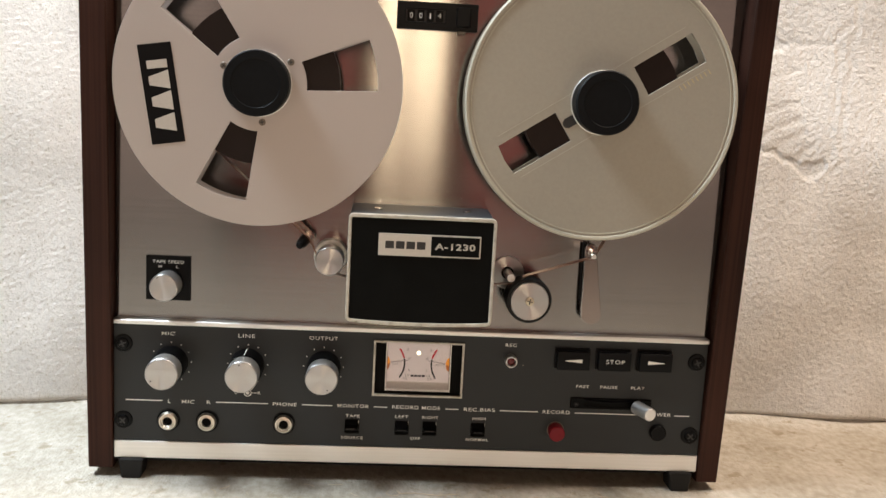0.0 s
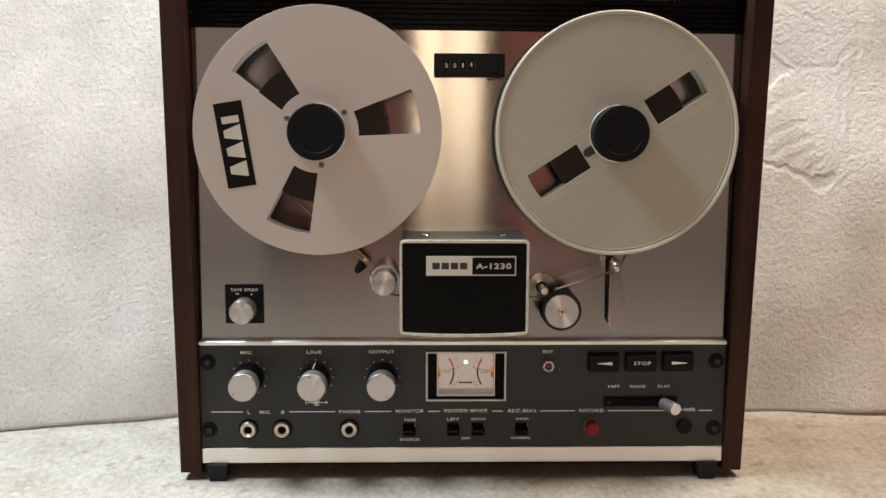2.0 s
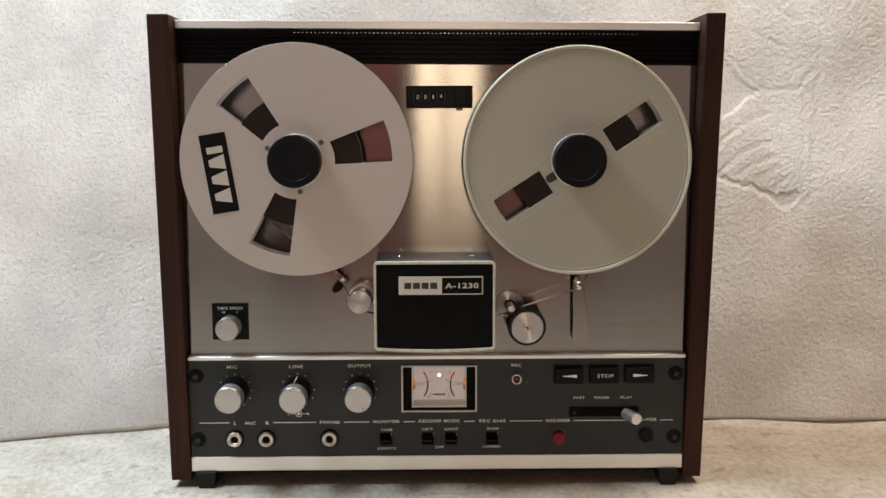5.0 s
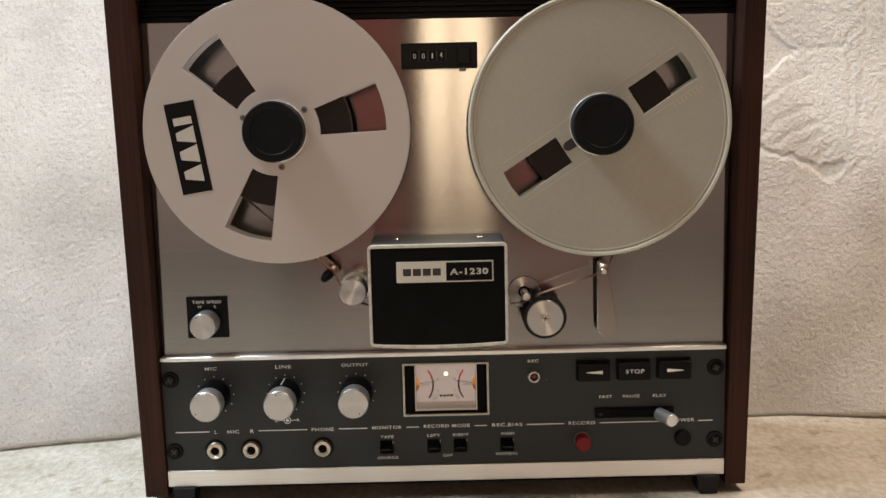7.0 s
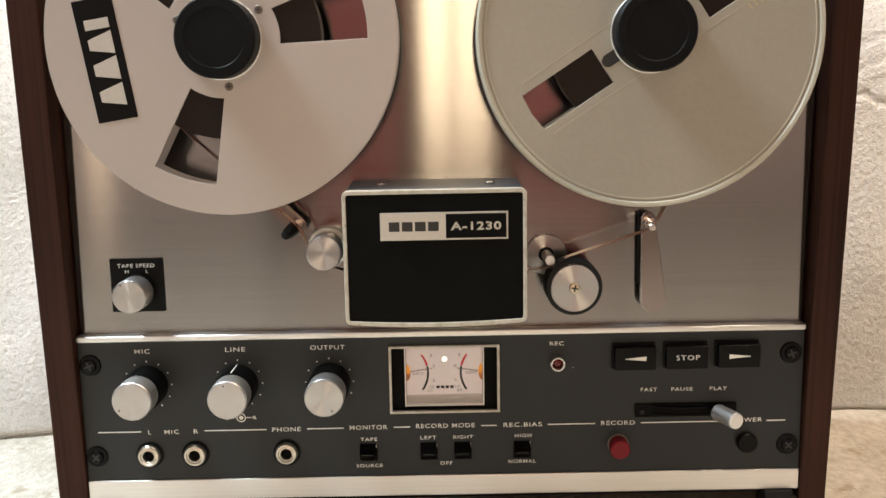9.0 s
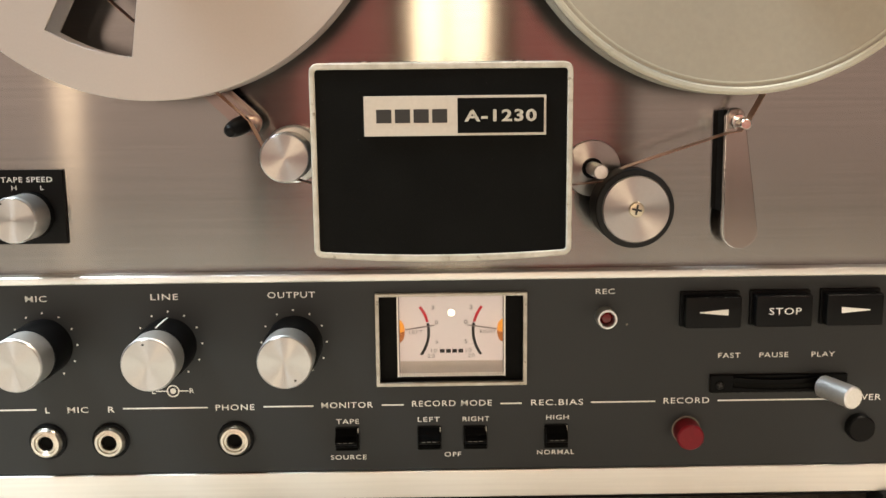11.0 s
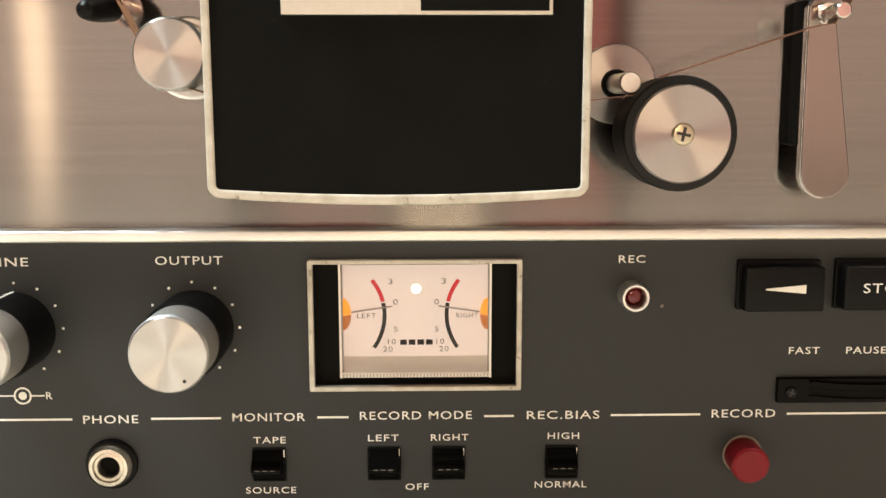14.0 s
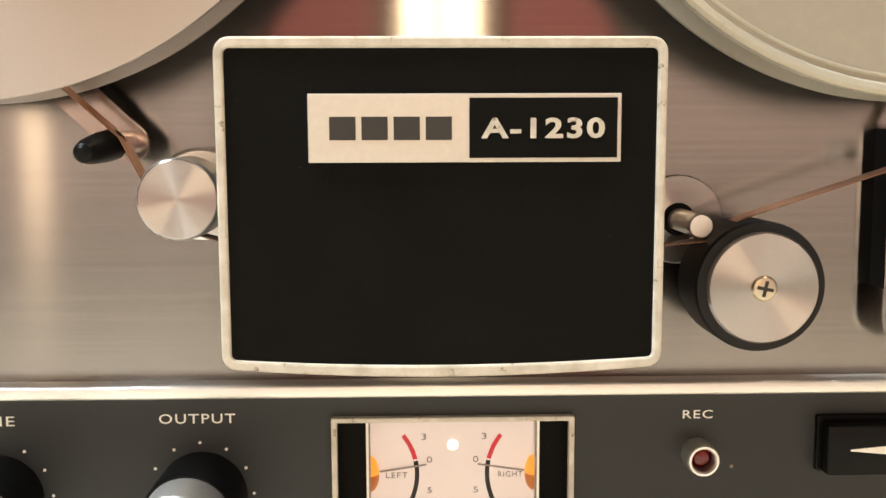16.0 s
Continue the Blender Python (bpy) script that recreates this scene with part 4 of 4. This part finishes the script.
part("reset_button", box(0.0120, 0.0215, -0.0062, -0.003, -0.0062, 0.0062, 0.0008), BLACK, counter, "", cc)
part("reset_tab", box(0.0135, 0.0185, -0.0030, -0.0005, -0.0106, -0.0082, 0.0004), DULL, counter, "", cc)


# ---- reels and hold-down knobs ----
def window_outline(angle, r0, r1, w0, w1):
    pts = []
    for i in range(7):
        s = -1 + 2 * i / 6
        pts.append((math.sqrt(r1 * r1 - (s * w1) ** 2), s * w1))
    for i in range(7):
        s = 1 - 2 * i / 6
        pts.append((math.sqrt(r0 * r0 - (s * w0) ** 2), s * w0))
    c, s_ = math.cos(radians(angle)), math.sin(radians(angle))
    return [(u * c - v * s_, u * s_ + v * c) for u, v in pts]


RY, RB = -0.0250, -0.0100
LC, RC = Vector((-0.1068, 0, 0.2690)), Vector((0.1090, 0, 0.2685))
for c in (LC, RC):
    at = (c.x, 0, c.z)
    t = part("reel_turntable", lathe([(0.030, FACE), (0.030, -0.0070), (0.028, -0.0090), (0.010, -0.0090)], 56), SPUN, deck, "round reel turntable", at)
    k = part("reel_knob", lathe([(0.0200, RY + 0.0002), (0.0200, -0.0395), (0.0192, -0.0408), (0.0150, -0.0410), (0.0145, -0.0406), (0, -0.0406)], 64), HUB_CAP, deck, "round black reel hold-down knob", at)
    part("knob_ring", lathe([(0.0204, RY), (0.0204, RY - 0.0016), (0.0199, RY - 0.0019)], 64), SPUN, k, "", at)

R = 0.0890
metal_reel = thing("tape_reel", (LC.x, RY, LC.z), "satin metal tape reel with three windows and black label", "tape reel", "reels on the recorder")
LA = 12
wins = [window_outline(LA + 120 * k, 0.0295, 0.0735, 0.0088, 0.0162) for k in range(3)]
spindle = circle(0.0100, 32)
part("front_flange", prism(circle(R, 128), RY, RY + 0.0011, (*wins, spindle), 0.0002), FLANGE, metal_reel, "satin aluminium flange", (LC.x, 0, LC.z))
part("back_flange", prism(circle(R, 128), RB - 0.0011, RB, (*wins, spindle)), FLANGE, metal_reel, "satin aluminium flange", (LC.x, 0, LC.z))
part("tape_pack", lathe([(0.0292, RY + 0.0016), (0.0500, RY + 0.0016), (0.0500, RB - 0.0018), (0.0292, RB - 0.0018)], 96), TAPE_PACK, metal_reel, "dark brown wound tape", (LC.x, 0, LC.z))
part("hub", lathe([(0.0100, RY + 0.0011), (0.0292, RY + 0.0011), (0.0292, RB - 0.0011), (0.0100, RB - 0.0011)], 64), FLANGE, metal_reel, "", (LC.x, 0, LC.z))
for k in range(3):
    a = radians(LA + 24 + 120 * k)
    cross_screw("flange_screw", 0.0022, 0.0002, 0.0003, (LC.x + 0.0238 * math.cos(a), RY, LC.z + 0.0238 * math.sin(a)), DULL, DARK_INK, metal_reel, 40 * k)
la = radians(LA + 177)
lc = Vector((LC.x + 0.0600 * math.cos(la), RY, LC.z + 0.0600 * math.sin(la)))
turn = Matrix.Rotation(-(la - math.pi / 2), 4, "Y")
tag = part("reel_label", box(-0.0305, 0.0305, -0.0003, 0.0, -0.0102, 0.0102), BLACK, metal_reel, "black label plate with silver blocks", lc)
tag.matrix_basis = Matrix.Translation(tag.location) @ turn
for i in range(4):
    w = (0.0115, 0.0120, 0.0115, 0.0050)[i]
    x0 = (-0.0235, -0.0105, 0.0025, 0.0155)[i]
    bm = box(x0, x0 + w, -0.0005, -0.0002, -0.0062, 0.0062)
    if i != 3:
        for v in bm.verts:
            if v.co.z > 0:
                v.co.x = x0 + w / 2 + (v.co.x - x0 - w / 2) * 0.45
    part("maker_mark", bm, BADGE_METAL, tag, "silver maker mark blocks", lc)

cream_reel = thing("tape_reel", (RC.x, RY, RC.z), "cream plastic tape reel with two oblong windows", "tape reel", "reels on the recorder")
RA = 33


def oblong(angle, r0, r1, w):
    c, s = math.cos(radians(angle)), math.sin(radians(angle))
    pts = [(r0, -w), (r1, -w), (r1 + 0.001, 0), (r1, w), (r0, w)]
    return [(u * c - v * s, u * s + v * c) for u, v in pts]


wins = [oblong(RA, 0.0290, 0.0715, 0.0103), oblong(RA + 180, 0.0290, 0.0715, 0.0103)]
part("front_flange", prism(circle(0.0865, 128), RY, RY + 0.0016, (*wins, spindle), 0.0002), CREAM, cream_reel, "cream plastic flange", (RC.x, 0, RC.z))
part("back_flange", prism(circle(R, 128), RB - 0.0014, RB, (*wins, spindle)), CREAM, cream_reel, "", (RC.x, 0, RC.z))
part("flange_lip", lathe([(0.0862, RY + 0.0014), (0.0862, RY - 0.0004), (0.0868, RY - 0.0012), (0.0880, RY - 0.0014), (0.0889, RY - 0.0008), (0.0891, RY + 0.0004), (0.0889, RY + 0.0022), (0.0862, RY + 0.0022)], 128), CREAM_LIP, cream_reel, "rounded cream rim", (RC.x, 0, RC.z))
part("flange_groove", lathe([(0.0842, RY + 0.0002), (0.0842, RY - 0.0003), (0.0846, RY - 0.0004), (0.0850, RY - 0.0003), (0.0850, RY + 0.0002)], 128), CREAM_LIP, cream_reel, "", (RC.x, 0, RC.z))
part("tape_pack", lathe([(0.0282, RY + 0.0022), (0.0520, RY + 0.0022), (0.0520, RB - 0.0022), (0.0282, RB - 0.0022)], 96), TAPE_PACK, cream_reel, "dark brown wound tape", (RC.x, 0, RC.z))
part("hub", lathe([(0.0100, RY + 0.0016), (0.0282, RY + 0.0016), (0.0282, RB - 0.0014), (0.0100, RB - 0.0014)], 64), CREAM, cream_reel, "", (RC.x, 0, RC.z))
a = radians(RA + 180)
bm = prism([(0.019, -0.0032), (0.0262, -0.0032), (0.0282, -0.0018), (0.0288, 0), (0.0282, 0.0018), (0.0262, 0.0032), (0.019, 0.0032)], -0.0004, 0.0002)
bmesh.ops.rotate(bm, verts=bm.verts, cent=(0, 0, 0), matrix=Matrix.Rotation(-a, 3, "Y"))
for ob in cream_reel.children:
    for v in ob.data.vertices:
        v.co.x, v.co.z = v.co.x * 0.986, v.co.z * 0.986 - 0.0007
part("hub_slot", bm, DARK_INK, cream_reel, "dark threading slot", (RC.x, RY, RC.z))
for sg in (-1, 1):
    bm = box(-0.068, 0.068, -0.00012, 0.0002, sg * 0.0150 - 0.0002, sg * 0.0150 + 0.0002)
    bmesh.ops.rotate(bm, verts=bm.verts, cent=(0, 0, 0), matrix=Matrix.Rotation(-radians(RA), 3, "Y"))
    part("moulded_rib", bm, CREAM_LIP, cream_reel, "", (RC.x, RY, RC.z))

tick_mesh = finish(box(-0.0003, 0.0003, -0.0001, 0.0002, -0.0017, 0.0017), "printed_tick", GOLD_INK)
for i in range(8):
    u, v = 0.0480 + 0.0030 * i, -0.0172
    c, s_ = math.cos(radians(RA)), math.sin(radians(RA))
    tick = put("printed_tick", tick_mesh, cream_reel, (RC.x + u * c - v * s_, RY, RC.z + u * s_ + v * c))
    tick.rotation_euler = (0, -radians(RA + 8), 0)

# ---- the running tape ----
run = [(LC.x + 0.0498 * math.cos(radians(a)), LC.z + 0.0498 * math.sin(radians(a))) for a in (150, 175, 200, 225)]
run += [(-0.0738, 0.1722), (-0.0722, 0.1690), (-0.0690, 0.1625), (-0.0682, 0.1590), (-0.0668, 0.1540), (-0.0600, 0.1508), (-0.0460, 0.1470)]
tape1 = part("magnetic_tape", ribbon(run, -0.0188, -0.0125), TAPE)
tagged(tape1, "thin brown magnetic tape running from reel to heads", "tape", "tape strands")
run = [(0.0440, 0.1462), (0.0600, 0.1479), (0.0630, 0.1500), (0.0690, 0.1533), (0.1085, 0.1660), (0.1120, 0.1663), (0.1150, 0.1700)]
run += [(RC.x + 0.0518 * math.cos(radians(a)), RC.z + 0.0518 * math.sin(radians(a))) for a in (-24, -10, 5)]
tape2 = part("magnetic_tape", ribbon(run, -0.0188, -0.0125), TAPE)
tagged(tape2, "thin brown magnetic tape running from heads to reel", "tape", "tape strands")


# ---- lint on the table ----
def thread(points, r=0.00035):
    bm = bmesh.new()
    rows = []
    for i, p in enumerate(points):
        p = Vector(p)
        t = (Vector(points[min(i + 1, len(points) - 1)]) - Vector(points[max(i - 1, 0)])).normalized()
        u = t.cross(Vector((0, 0, 1))).normalized()
        w = u.cross(t)
        rows.append([bm.verts.new(p + r * (u * math.cos(k * math.pi / 2.5) + w * math.sin(k * math.pi / 2.5))) for k in range(5)])
    for a, b in zip(rows, rows[1:]):
        for k in range(5):
            bm.faces.new((a[k], a[(k + 1) % 5], b[(k + 1) % 5], b[k]))
    bm.faces.new(rows[0])
    bm.faces.new(rows[-1])
    return bm


rng = random.Random(4)
curl = [(-0.012 + 0.0045 * math.cos(2.2 + i * 0.5), -0.020 + 0.0045 * math.sin(2.2 + i * 0.5), 0.0006) for i in range(11)]
curl += [(-0.006 + i * 0.003, -0.021 + 0.0012 * math.sin(i * 0.6), 0.0006 + 0.0004 * (i % 2)) for i in range(14)]
tagged(part("loose_thread", thread(curl), THREAD), "curled beige thread lying on the table", "thread", "lint on the table")
for i in range(16):
    cx, cy, d, n = rng.uniform(-0.19, 0.16), rng.uniform(-0.030, -0.006), rng.uniform(0, 6.28), rng.uniform(0.004, 0.012)
    bend = rng.uniform(-0.8, 0.8)
    pts = [(cx + n * (k / 6) * math.cos(d + bend * k / 6), cy + 0.5 * n * (k / 6) * math.sin(d + bend * k / 6), 0.0005 + 0.0006 * (k / 6)) for k in range(7)]
    tagged(part("loose_thread", thread(pts, rng.uniform(0.00018, 0.0003)), THREAD), "short beige thread lying on the table", "thread", "lint on the table")


tuft = bmesh.new()
for i in range(46):
    cx, cy = rng.uniform(0.022, 0.066), rng.uniform(-0.034, -0.012)
    n, d = rng.uniform(0.003, 0.007), rng.uniform(-0.5, 0.5) - 1.4
    hair = thread([(cx + n * k / 4 * math.cos(d), cy + n * k / 4 * math.sin(d), 0.0004 + 0.0016 * math.sin(k * 0.75)) for k in range(5)], 0.00014)
    me_ = bpy.data.meshes.new("tmp")
    hair.to_mesh(me_)
    hair.free()
    tuft.from_mesh(me_)
    bpy.data.meshes.remove(me_)
tagged(part("lint", tuft, THREAD), "patch of fine beige lint on the table cloth", "lint", kind="stuff")
